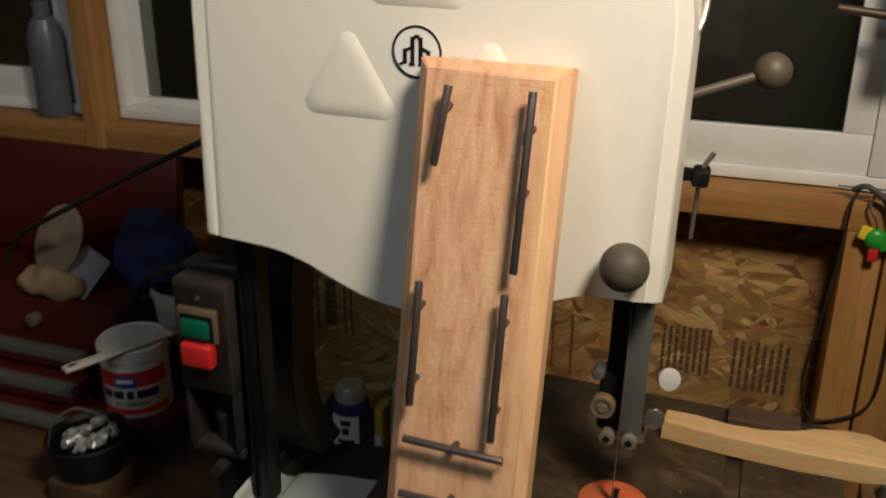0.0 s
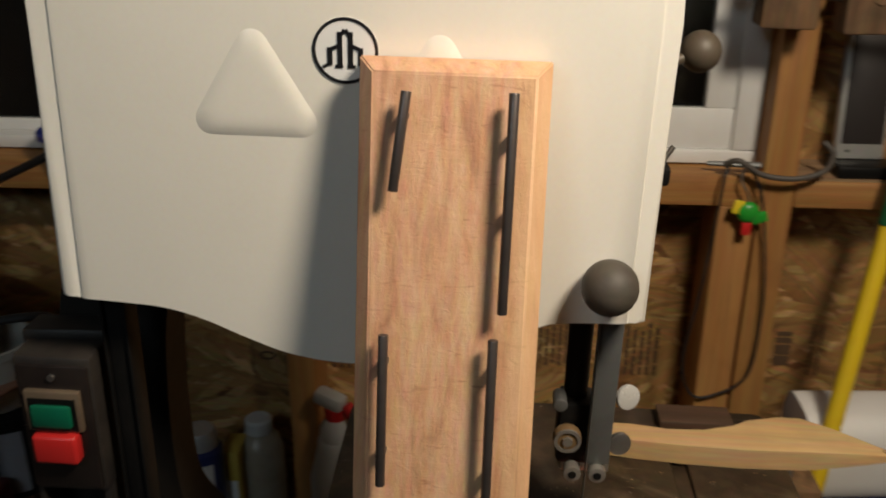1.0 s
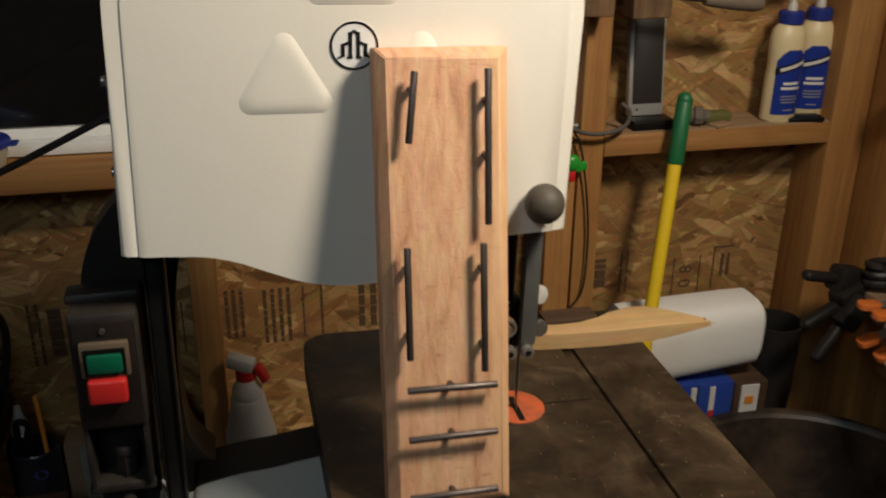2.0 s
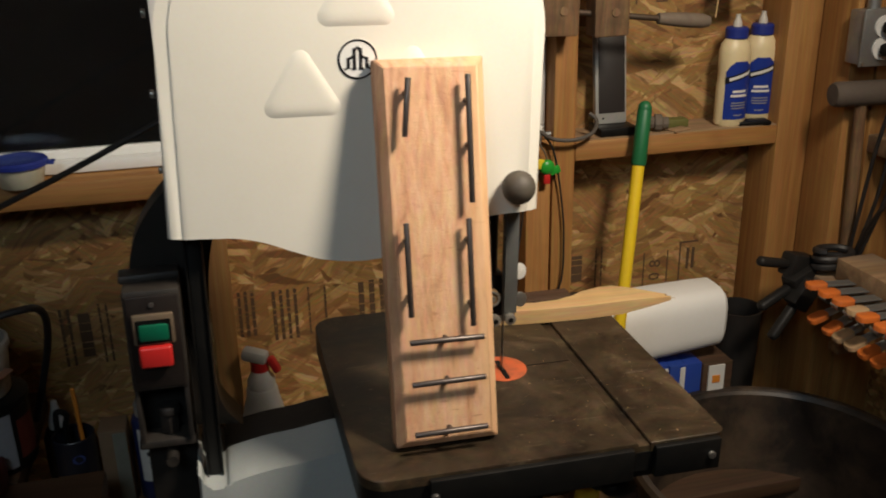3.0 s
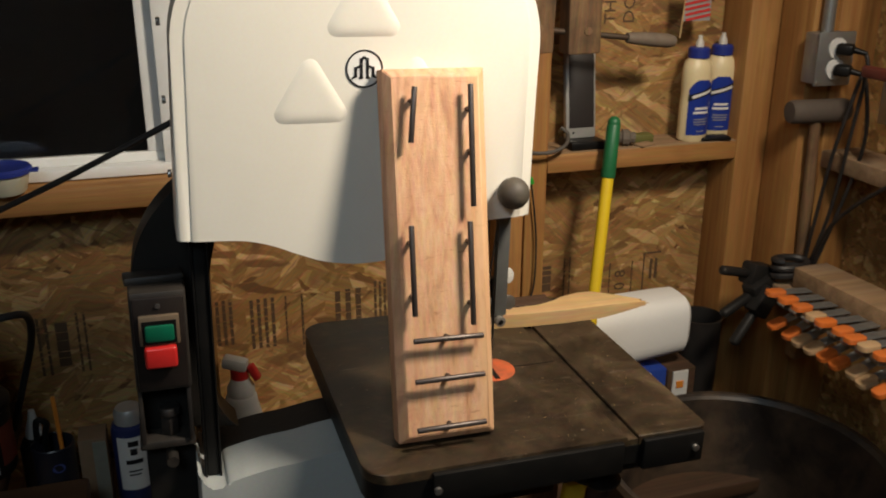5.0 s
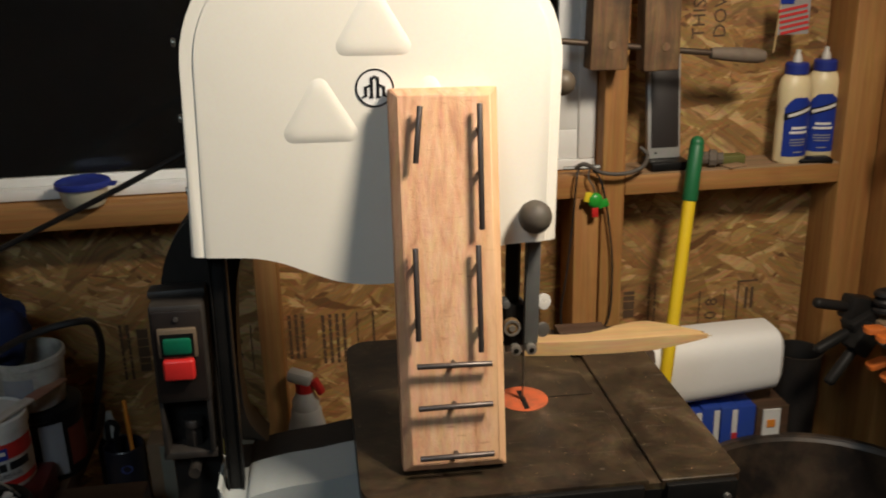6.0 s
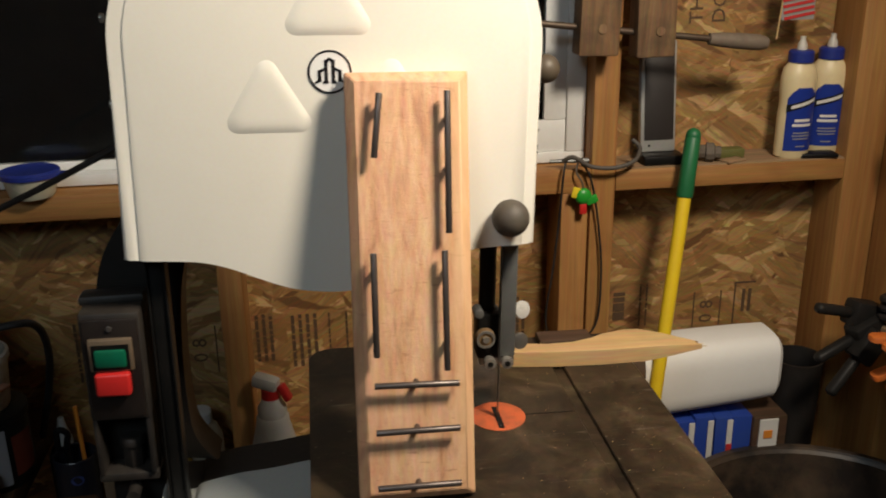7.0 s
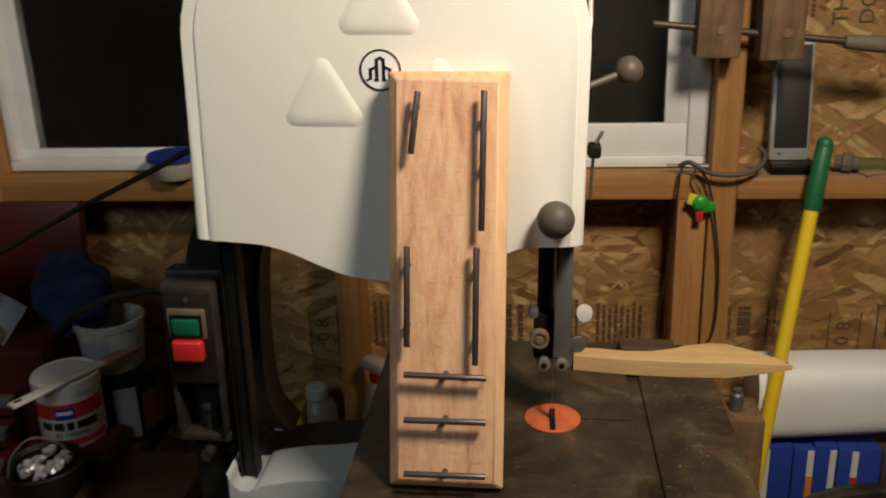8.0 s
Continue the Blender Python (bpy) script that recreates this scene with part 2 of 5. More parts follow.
BEZEL = surface("brass_tinted_bezel", (0.27, 0.20, 0.135), 0.45, 0.6, None, 0.4, 40, 200, 0.05)
ORANGE_INSERT = surface("orange_throat_plate", (0.52, 0.105, 0.035), 0.55, 0, (0.20, 0.07, 0.035), 0.8, 42, 140, 0.08)
RUBBER = surface("dusty_knob_plastic", (0.040, 0.034, 0.027), 0.6, 0, (0.11, 0.09, 0.065), 0.6, 20, 120, 0.1)
WHITE_VINYL = surface("white_vinyl", (0.74, 0.75, 0.74), 0.4, 0, (0.5, 0.47, 0.4), 0.35, 7, 120, 0.05)
WHITE_PAPER = surface("white_paper", (0.80, 0.79, 0.76), 0.85, 0, (0.70, 0.68, 0.62), 0.3, 10, 150, 0.1)
BLACK_TUB = surface("black_plastic", (0.018, 0.016, 0.015), 0.5, 0, (0.05, 0.038, 0.027), 0.5, 9, 60, 0.2)
TUB_SHELL = surface("dusty_tub_plastic", (0.022, 0.018, 0.016), 0.42, 0, (0.115, 0.078, 0.050), 0.85, 9, 60, 0.3)
CONCRETE = surface("concrete_floor", (0.12, 0.11, 0.10), 0.8, 0, (0.06, 0.05, 0.045), 0.6, 3, 60, 0.3)
CEILING_BOARD = surface("ceiling_plywood", (0.38, 0.26, 0.15), 0.8, 0, None, 0.4, 2, 40, 0.2)
YELLOW = surface("yellow_paint", (0.80, 0.56, 0.02), 0.4, 0, (0.6, 0.4, 0.03), 0.3, 12, 120, 0.05)
GREEN_GRIP = surface("green_grip", (0.012, 0.13, 0.045), 0.45, 0, None, 0.3, 20, 120, 0.1)
CORD = surface("black_cord", (0.012, 0.011, 0.011), 0.5, 0, (0.05, 0.04, 0.035), 0.4, 30, 120, 0.1)


def glass_mat():
    m, nodes, links, bsdf = mat("window_glass")
    bsdf.inputs["Base Color"].default_value = (0.9, 0.95, 0.93, 1)
    bsdf.inputs["Roughness"].default_value = 0.03
    bsdf.inputs["Transmission Weight"].default_value = 1.0
    bsdf.inputs["IOR"].default_value = 1.45
    return m


GLASS = glass_mat()
INK = surface("black_ink", (0.085, 0.048, 0.024), 0.8, 0, (0.12, 0.07, 0.035), 0.6, 60, 200, 0)

# ---- building helpers ----
PLACE = {}


def thing(name, base, label, category, group="", kind=""):
    """The Empty at the base of a thing that has parts."""
    ob = new(name)
    ob.empty_display_size = 0.02
    ob.matrix_basis = Matrix.Translation(base)
    PLACE[ob.name] = Matrix.Translation(base)
    return tagged(ob, label, category, group, kind)


def smooth(mesh, degrees=35):
    for p in mesh.polygons:
        p.use_smooth = len(p.vertices) <= 8
    mesh.set_sharp_from_angle(angle=radians(degrees))


def mesh_of(name, bm, material):
    bmesh.ops.recalc_face_normals(bm, faces=bm.faces)
    me = bpy.data.meshes.new(name)
    bm.to_mesh(me)
    bm.free()
    smooth(me)
    me.materials.append(material)
    return me


def part(name, bm, material, parent, label=""):
    """One mesh object, built in world coordinates, under a thing or a part."""
    ob = new(name, mesh_of(name, bm, material))
    ob.parent = parent
    ob.matrix_parent_inverse = PLACE.get(parent.name, Matrix()).inverted()
    return tagged(ob, label)


def single(name, bm, material, label, category, group="", kind=""):
    return tagged(new(name, mesh_of(name, bm, material)), label, category, group, kind)


def box(a, b, bevel=0.0, segs=2, bm=None):
    bm = bm or bmesh.new()
    lo, hi = Vector([min(p) for p in zip(a, b)]), Vector([max(p) for p in zip(a, b)])
    made = bmesh.ops.create_cube(bm, size=1, matrix=Matrix.Translation((lo + hi) / 2) @ Matrix.Diagonal((*(hi - lo), 1)))
    if bevel:
        edges = {e for v in made["verts"] for e in v.link_edges}
        bmesh.ops.bevel(bm, geom=list(edges), offset=bevel, segments=segs, profile=0.5, affect="EDGES")
    return bm


def turned(bm, m):
    bm.transform(m)
    return bm


def rod(a, b, r, r2=None, sides=20, bevel=0.0, bm=None):
    """A round bar from a to b."""
    bm = bm or bmesh.new()
    a, b = Vector(a), Vector(b)
    m = Matrix.Translation((a + b) / 2) @ (b - a).to_track_quat("Z", "Y").to_matrix().to_4x4()
    made = bmesh.ops.create_cone(bm, cap_ends=True, segments=sides, radius1=r, radius2=r if r2 is None else r2, depth=(b - a).length, matrix=m)
    if bevel:
        rims = {e for v in made["verts"] for e in v.link_edges if any(len(f.verts) > 4 for f in e.link_faces)}
        bmesh.ops.bevel(bm, geom=list(rims), offset=bevel, segments=2, profile=0.5, affect="EDGES")
    return bm


def ball(c, r, squash=(1, 1, 1), bm=None, seg=24):
    bm = bm or bmesh.new()
    bmesh.ops.create_uvsphere(bm, u_segments=seg, v_segments=seg // 2, radius=r, matrix=Matrix.Translation(c) @ Matrix.Diagonal((*squash, 1)))
    return bm


def lathe(c, profile, sides=32, bm=None, m=None):
    """A turned body round the upright through c; profile: rows of radius, height."""
    bm = bm or bmesh.new()
    m = Matrix.Translation(c) @ (m or Matrix())
    rings = []
    for r, z in profile:
        if r < 1e-5:
            rings.append([bm.verts.new(m @ Vector((0, 0, z)))] * sides)
        else:
            rings.append([bm.verts.new(m @ Vector((r * math.cos(6.28318 * i / sides), r * math.sin(6.28318 * i / sides), z))) for i in range(sides)])
    for low, up in zip(rings, rings[1:]):
        for i in range(sides):
            j = (i + 1) % sides
            quad = list(dict.fromkeys((low[i], low[j], up[j], up[i])))
            if len(quad) > 2:
                bm.faces.new(quad)
    return bm


def tube(points, r, sides=10, bm=None, rounds=6):
    """A bent bar or cord along a smooth line through the points."""
    bm = bm or bmesh.new()
    pts = [Vector(p) for p in points]
    line = []
    for i in range(len(pts) - 1):
        p0, p1, p2, p3 = pts[max(i - 1, 0)], pts[i], pts[i + 1], pts[min(i + 2, len(pts) - 1)]
        for k in range(rounds):
            u = k / rounds
            line.append(0.5 * (2 * p1 + (p2 - p0) * u + (2 * p0 - 5 * p1 + 4 * p2 - p3) * u * u + (3 * p1 - p0 - 3 * p2 + p3) * u ** 3))
    line.append(pts[-1])
    rings, side = [], None
    for i, p in enumerate(line):
        d = (line[min(i + 1, len(line) - 1)] - line[max(i - 1, 0)]).normalized()
        if side is None:
            side = d.orthogonal().normalized()
        side = (side - d * side.dot(d)).normalized()
        up = d.cross(side)
        rings.append([bm.verts.new(p + r * (math.cos(6.28318 * k / sides) * side + math.sin(6.28318 * k / sides) * up)) for k in range(sides)])
    for a, b in zip(rings, rings[1:]):
        for k in range(sides):
            bm.faces.new((a[k], a[(k + 1) % sides], b[(k + 1) % sides], b[k]))
    bm.faces.new(rings[0])
    bm.faces.new(rings[-1])
    return bm


def slab_xz(outline, y0, y1, bm=None, bevel=0.0, segs=2, front_only=True):
    """A plate with an outline in x and z, from y0 (front) to y1 (back)."""
    bm = bm or bmesh.new()
    f = [bm.verts.new((x, y0, z)) for x, z in outline]
    b = [bm.verts.new((x, y1, z)) for x, z in outline]
    front = bm.faces.new(f)
    bm.faces.new(b)
    n = len(f)
    for i in range(n):
        bm.faces.new((f[i], f[(i + 1) % n], b[(i + 1) % n], b[i]))
    if bevel:
        bmesh.ops.bevel(bm, geom=list(front.edges), offset=bevel, segments=segs, profile=0.5, affect="EDGES")
    return bm


def slab_xy(outline, z0, z1, bevel=0.0, segs=2):
    bm = slab_xz(outline, -z1, -z0, None, bevel, segs)
    return turned(bm, Matrix(((1, 0, 0, 0), (0, 0, 1, 0), (0, -1, 0, 0), (0, 0, 0, 1))))


def curve_line(points, rounds=6):
    """A smooth open line through points in a plane."""
    out, n = [], len(points)
    pts = [Vector((*p, 0)) for p in points]
    for i in range(n - 1):
        p0, p1, p2, p3 = pts[max(i - 1, 0)], pts[i], pts[i + 1], pts[min(i + 2, n - 1)]
        for k in range(rounds):
            u = k / rounds
            q = 0.5 * (2 * p1 + (p2 - p0) * u + (2 * p0 - 5 * p1 + 4 * p2 - p3) * u * u + (3 * p1 - p0 - 3 * p2 + p3) * u ** 3)
            out.append((q.x, q.y))
    return out + [tuple(points[-1])]


def arc(cx, cz, r, a0, a1, n=8):
    return [(cx + r * math.cos(radians(a0 + (a1 - a0) * i / n)), cz + r * math.sin(radians(a0 + (a1 - a0) * i / n))) for i in range(n + 1)]


def rounded(x0, x1, z0, z1, r, n=6):
    return arc(x1 - r, z1 - r, r, 0, 90, n) + arc(x0 + r, z1 - r, r, 90, 180, n) + arc(x0 + r, z0 + r, r, 180, 270, n) + arc(x1 - r, z0 + r, r, 270, 360, n)


# ---- the room ----
WALL_Y, STUD_Y = 1.262, 1.172
RIGHT_X, RIGHT_STUD_X = 0.842, 0.753
LEFT_X, BACK_Y, TOP_Z = -1.9, -2.3, 2.45
SILL_TOP, SILL_LOW = 1.226, 1.185
WIN_L, WIN_R, WIN_LOW, WIN_TOP = -0.991, 0.189, 1.228, 1.96

single("floor", box((LEFT_X - 0.1, BACK_Y - 0.1, -0.1), (RIGHT_X + 0.1, WALL_Y + 0.1, 0)), CONCRETE, "stained grey concrete workshop floor", "floor", kind="structure")
single("ceiling", box((LEFT_X - 0.1, BACK_Y - 0.1, TOP_Z), (RIGHT_X + 0.1, WALL_Y + 0.1, TOP_Z + 0.1)), CEILING_BOARD, "bare plywood workshop ceiling", "ceiling", kind="structure")
wall = bmesh.new()
for a, b in (((LEFT_X, WALL_Y, 0), (RIGHT_X, WALL_Y + 0.06, WIN_LOW)), ((LEFT_X, WALL_Y, WIN_TOP), (RIGHT_X, WALL_Y + 0.06, TOP_Z)),
             ((LEFT_X, WALL_Y, WIN_LOW), (-1.66, WALL_Y + 0.06, WIN_TOP)), ((-1.034, WALL_Y, WIN_LOW), (WIN_L, WALL_Y + 0.06, WIN_TOP)), ((WIN_R, WALL_Y, WIN_LOW), (RIGHT_X, WALL_Y + 0.06, WIN_TOP))):
    box(a, b, bm=wall)
single("wall_north", wall, OSB, "wall of bare strand board between studs", "wall", kind="structure")
single("wall_east", box((RIGHT_X, BACK_Y, 0), (RIGHT_X + 0.06, WALL_Y + 0.06, TOP_Z)), OSB, "side wall of bare strand board between studs", "wall", kind="structure")
single("wall_west", box((LEFT_X - 0.06, BACK_Y, 0), (LEFT_X, WALL_Y + 0.06, TOP_Z)), OSB, "far side wall of bare strand board", "wall", kind="structure")
single("wall_south", box((LEFT_X, BACK_Y - 0.06, 0), (RIGHT_X, BACK_Y, TOP_Z)), OSB, "wall of strand board behind the camera", "wall", kind="structure")

# ---- studs and sill ----


def stud(x0, x1, z0=0.0, z1=TOP_Z, y0=STUD_Y, y1=WALL_Y):
    single("stud", box((x0, y0, z0), (x1, y1, z1), 0.003), PINE_V, "bare pine wall stud with small knots", "stud", "wall studs", "structure")


stud(0.190, 0.232)
stud(0.141, 0.187, 0, SILL_LOW)
stud(0.636, 0.715)
stud(-0.424, -0.385, 0, SILL_LOW)
stud(-1.032, -0.993, y0=STUD_Y - 0.003)
stud(-1.70, -1.662)
single("window_sill_beam", box((-1.66, STUD_Y, SILL_LOW), (0.190, WALL_Y, SILL_TOP), 0.003), PINE_H, "level pine beam under the window, dusty on top", "beam", "", "structure")
single("shelf_beam", box((0.232, STUD_Y, SILL_LOW), (0.636, WALL_Y, SILL_TOP - 0.006), 0.003), PINE_H, "level pine blocking used as a narrow shelf", "shelf", "", "structure")
single("shelf_dust", box((0.233, STUD_Y + 0.003, SILL_TOP - 0.006), (0.635, WALL_Y, SILL_TOP - 0.004)), DUSTY_H, "grey dust lying along the narrow shelf", "dust", "", "stuff")


def side_stud(y0, y1):
    single("stud", box((RIGHT_STUD_X, y0, 0), (RIGHT_X, y1, TOP_Z), 0.003), PINE_V, "bare pine wall stud with small knots", "stud", "wall studs", "structure")


side_stud(1.070, 1.160)
single("stud", box((0.700, 1.0755, 0), (RIGHT_STUD_X - 0.001, 1.169, TOP_Z), 0.003), PINE_V, "bare pine corner stud behind the outlet", "stud", "wall studs", "structure")
side_stud(0.62, 0.66)
side_stud(0.12, 0.16)
single("side_shelf_beam", box((RIGHT_STUD_X, 0.66, SILL_LOW), (RIGHT_X, 1.070, SILL_TOP - 0.008), 0.003), DUSTY_H, "level pine blocking on the side wall", "shelf", "", "structure")

# ---- window ----
WY = 1.212


def window(name, left, right, mull0, mull1):
    win = thing(name, ((left + right) / 2, WALL_Y, WIN_LOW), "white vinyl sliding window with black night behind the glass", "window", kind="structure")
    for x0, x1, z0, z1 in ((left, right, WIN_LOW, WIN_LOW + 0.018), (left, right, WIN_TOP - 0.04, WIN_TOP),
                           (left, left + 0.016, WIN_LOW + 0.018, WIN_TOP - 0.04), (right - 0.032, right, WIN_LOW + 0.018, WIN_TOP - 0.04)):
        part("window_frame", box((x0, WY, z0), (x1, WALL_Y + 0.05, z1), 0.003), WHITE_VINYL, win)
    for x0, x1, y0, low, w in ((left + 0.016, mull1, WY + 0.024, 0.016, 0.026), (mull0, right - 0.032, WY + 0.006, 0.053, 0.037)):
        z0, z1 = WIN_LOW + 0.018, WIN_TOP - 0.04
        sash = part("sash", box((x0, y0, z0), (x1, y0 + 0.016, z0 + low), 0.002), WHITE_VINYL, win)
        part("stile", box((x0, y0, z0 + low), (x0 + w, y0 + 0.016, z1), 0.002), WHITE_VINYL, sash)
        part("stile", box((x1 - w, y0, z0 + low), (x1, y0 + 0.016, z1), 0.002), WHITE_VINYL, sash)
        part("pane", box((x0 + w, y0 + 0.006, z0 + low), (x1 - w, y0 + 0.010, z1)), GLASS, sash)


window("window_1", WIN_L, WIN_R, -0.440, -0.439)
window("window_2", -1.66, -1.034, -1.37, -1.31)
SCREEN_MESH = surface("insect_screen", (0.050, 0.040, 0.033), 0.9, 0, None, 0.3, 12, 400, 0.1)
single("window_screen", box((-0.10, WALL_Y + 0.030, WIN_LOW + 0.06), (WIN_R - 0.05, WALL_Y + 0.031, WIN_TOP - 0.04)), SCREEN_MESH, "dusty dark insect screen outside the window pane", "window screen", kind="structure")
night = surface("night_outside_glow", (0.004, 0.004, 0.005), 0.9, 0, None, 0.2, 3, 10, 0)
# weak emission stands in for the room's reflection in the panes
glow = night.node_tree.nodes["Principled BSDF"]
glow.inputs["Emission Color"].default_value, glow.inputs["Emission Strength"].default_value = (0.0032, 0.0028, 0.0026, 1), 1.0
single("backdrop", box((-3, 2.6, -0.2), (3, 2.65, 4)), night, "black night outside the window, faintly glowing in place of reflections in the glass", "backdrop", kind="structure")

# ---- bandsaw ----
saw = thing("bandsaw", (-0.25, 0.75, 0), "cream and black bandsaw with a stained iron table", "bandsaw")
# the saw stands a little out of plumb on the rough floor, and all on its table with it
SAW_TILT = Matrix.Translation((-0.1495, 0.6505, 1.213)) @ pose(0, 0, 0, 0.8, 1.11, 0.15) @ Matrix.Translation((0.1502, -0.6513, -1.2111))
saw.matrix_basis = SAW_TILT @ saw.matrix_basis
DOOR_Y = 0.635


def oval(cx, cz, rx, rz, a0, a1, n):
    return [(cx + rx * math.cos(radians(a0 + (a1 - a0) * i / n)), cz + rz * math.sin(radians(a0 + (a1 - a0) * i / n))) for i in range(n + 1)]


wave = curve_line([(-0.445, 1.294), (-0.40, 1.292), (-0.372, 1.2895), (-0.345, 1.282), (-0.315, 1.269), (-0.282, 1.257), (-0.240, 1.252), (-0.195, 1.257), (-0.150, 1.272), (-0.113, 1.287), (-0.095, 1.292), (-0.038, 1.294)])
door_outline = wave + oval(-0.158, 1.495, 0.12, 0.128, 0, 90, 14) + oval(-0.325, 1.495, 0.113, 0.128, 90, 180, 14)
door = part("upper_door", slab_xz(door_outline, DOOR_Y + 0.0012, 0.705, None, 0.004, 3), CREAM, saw, "cream enamelled upper wheel door")
inner = curve_line([(-0.430, 1.293), (-0.40, 1.2915), (-0.372, 1.289), (-0.345, 1.2815), (-0.315, 1.2685), (-0.282, 1.2565), (-0.240, 1.2515), (-0.195, 1.2565), (-0.150, 1.2715), (-0.113, 1.2865), (-0.095, 1.2915), (-0.050, 1.2935)])
part("door_skin", slab_xz(inner + oval(-0.158, 1.495, 0.108, 0.116, 0, 90, 14) + oval(-0.325, 1.495, 0.099, 0.116, 90, 180, 14), DOOR_Y, DOOR_Y + 0.010, None, 0.0011, 2), CREAM, door)


def boss(cx, z0):
    """A rounded triangle pressed out of the door."""
    bm = bmesh.new()
    levels = []
    for scale, y in ((1.10, 0.0004), (1.05, -0.0002), (0.98, -0.0008), (0.90, -0.0015), (0.80, -0.0020), (0.68, -0.0023), (0.52, -0.0024)):
        pts = []
        for (x, z), a in (((0.029, -0.018), -90), ((0.0, 0.030), 30), ((-0.029, -0.018), 150)):
            for i in range(7):
                t = radians(a + 120 * i / 6)
                pts.append((cx + (x + 0.010 * math.cos(t)) * scale * 0.94, z0 + 0.0265 + (z + 0.010 * math.sin(t)) * scale * 0.94))
        levels.append([bm.verts.new((x, DOOR_Y + y, z)) for x, z in pts])
    for a, b in zip(levels, levels[1:]):
        for i in range(len(a)):
            j = (i + 1) % len(a)
            bm.faces.new((a[i], a[j], b[j], b[i]))
    bm.faces.new(levels[-1])
    return bm


for cx, z0 in ((-0.2985, 1.418), (-0.2405, 1.508), (-0.1825, 1.418)):
    part("pressed_triangle", boss(cx, z0), CREAM, door)
BADGE_WHITE = surface("badge_white", (0.78, 0.78, 0.76), 0.3, 0, None, 0.1, 30, 200, 0)
BADGE_BLACK = surface("badge_black", (0.012, 0.012, 0.014), 0.3, 0, None, 0.1, 30, 200, 0)
BADGE_M = Matrix.Translation((-0.2405, DOOR_Y, 1.473)) @ pose(0, 0, 0, 90)
badge = part("badge", turned(lathe((0, 0, 0), [(0, 0), (0.0205, 0), (0.0205, 0.0004), (0, 0.0005)], 48), BADGE_M), BADGE_WHITE, door, "round white badge with a black rim")
part("badge_rim", turned(lathe((0, 0, 0), [(0.0184, 0.0003), (0.0184, 0.0008), (0.0204, 0.0008), (0.0204, 0.0)], 48), BADGE_M), BADGE_BLACK, badge)


def badge_bar(x, z, w, h, turn=0.0):
    """A plain black bar on the badge, about its middle."""
    bar_m = Matrix.Translation((-0.2405 + x, DOOR_Y, 1.473 + z)) @ pose(0, 0, 0, 0, turn, 0)
    part("badge_bar", turned(box((-w / 2, -0.0011, -h / 2), (w / 2, -0.0005, h / 2)), bar_m), BADGE_BLACK, badge)


for side in (-1, 1):
    badge_bar(0.0033 * side, 0.0015, 0.0031, 0.020)
    badge_bar(0.0019 * side, 0.0105, 0.0024, 0.0058, -38 * side)
    badge_bar(0.0038 * side, -0.0095, 0.0048, 0.0020)
    badge_bar(0.0095 * side, -0.0035, 0.0031, 0.0110)
    badge_bar(0.0066 * side, 0.0020, 0.0052, 0.0024, 24 * side)
    badge_bar(0.0118 * side, -0.0090, 0.0048, 0.0018, 26 * side)
for z in (1.36, 1.44, 1.52):
    part("hinge_screw", rod((-0.4485, 0.672, z), (-0.4445, 0.672, z), 0.0045, sides=12, bevel=0.001), STEEL, door)

# cast frame behind the doors
frame_outline = curve_line([(-0.495, 1.02), (-0.500, 1.15), (-0.498, 1.215), (-0.488, 1.262), (-0.465, 1.302), (-0.43, 1.335), (-0.37, 1.37), (-0.25, 1.42)]) + curve_line([(-0.20, 1.38), (-0.31, 1.335), (-0.382, 1.29), (-0.405, 1.24), (-0.413, 1.15), (-0.412, 1.07), (-0.405, 1.035), (-0.384, 1.005)])
part("cast_frame", slab_xz(frame_outline, 0.725, 0.775, None, 0.008), BLACK_CAST, saw, "black cast iron arm")
part("upper_wheel_housing", slab_xz(curve_line([(-0.43, 1.31), (-0.30, 1.285), (-0.24, 1.27), (-0.15, 1.29), (-0.055, 1.31)]) + oval(-0.165, 1.495, 0.11, 0.118, 0, 90, 12) + oval(-0.32, 1.495, 0.105, 0.118, 90, 180, 12), 0.706, 0.735), CREAM, saw)
guard = part("blade_guard", box((-0.4295, 0.664, 0.980), (-0.4145, 0.690, 1.288), 0.002), BLACK_PAINT, saw, "black channel over the returning blade")
part("guard_flange", box((-0.4318, 0.661, 0.980), (-0.4296, 0.684, 1.288), 0.0008), BLACK_PAINT, guard)
part("guard_flange", box((-0.4144, 0.661, 0.980), (-0.4122, 0.684, 1.288), 0.0008), BLACK_PAINT, guard)

# table
T = 1.07
SLOT0, SLOT1 = 0.0315, 0.0465
table = part("table", slab_xy(rounded(-0.276, 0.139, 0.477, 0.876, 0.030), T - 0.036, T - 0.012, 0.0), BLACK_PAINT, saw, "cast iron table with a brown-stained ground top")


def one_side(x0, x1, left):
    r = 0.030
    if left:
        return [(x1, 0.477), (x1, 0.876)] + arc(x0 + r, 0.876 - r, r, 90, 180, 6) + arc(x0 + r, 0.477 + r, r, 180, 270, 6)
    return arc(x1 - 0.012, 0.864, 0.012, 0, 90, 4) + [(x0, 0.876), (x0, 0.477)] + arc(x1 - 0.012, 0.489, 0.012, 270, 360, 4)


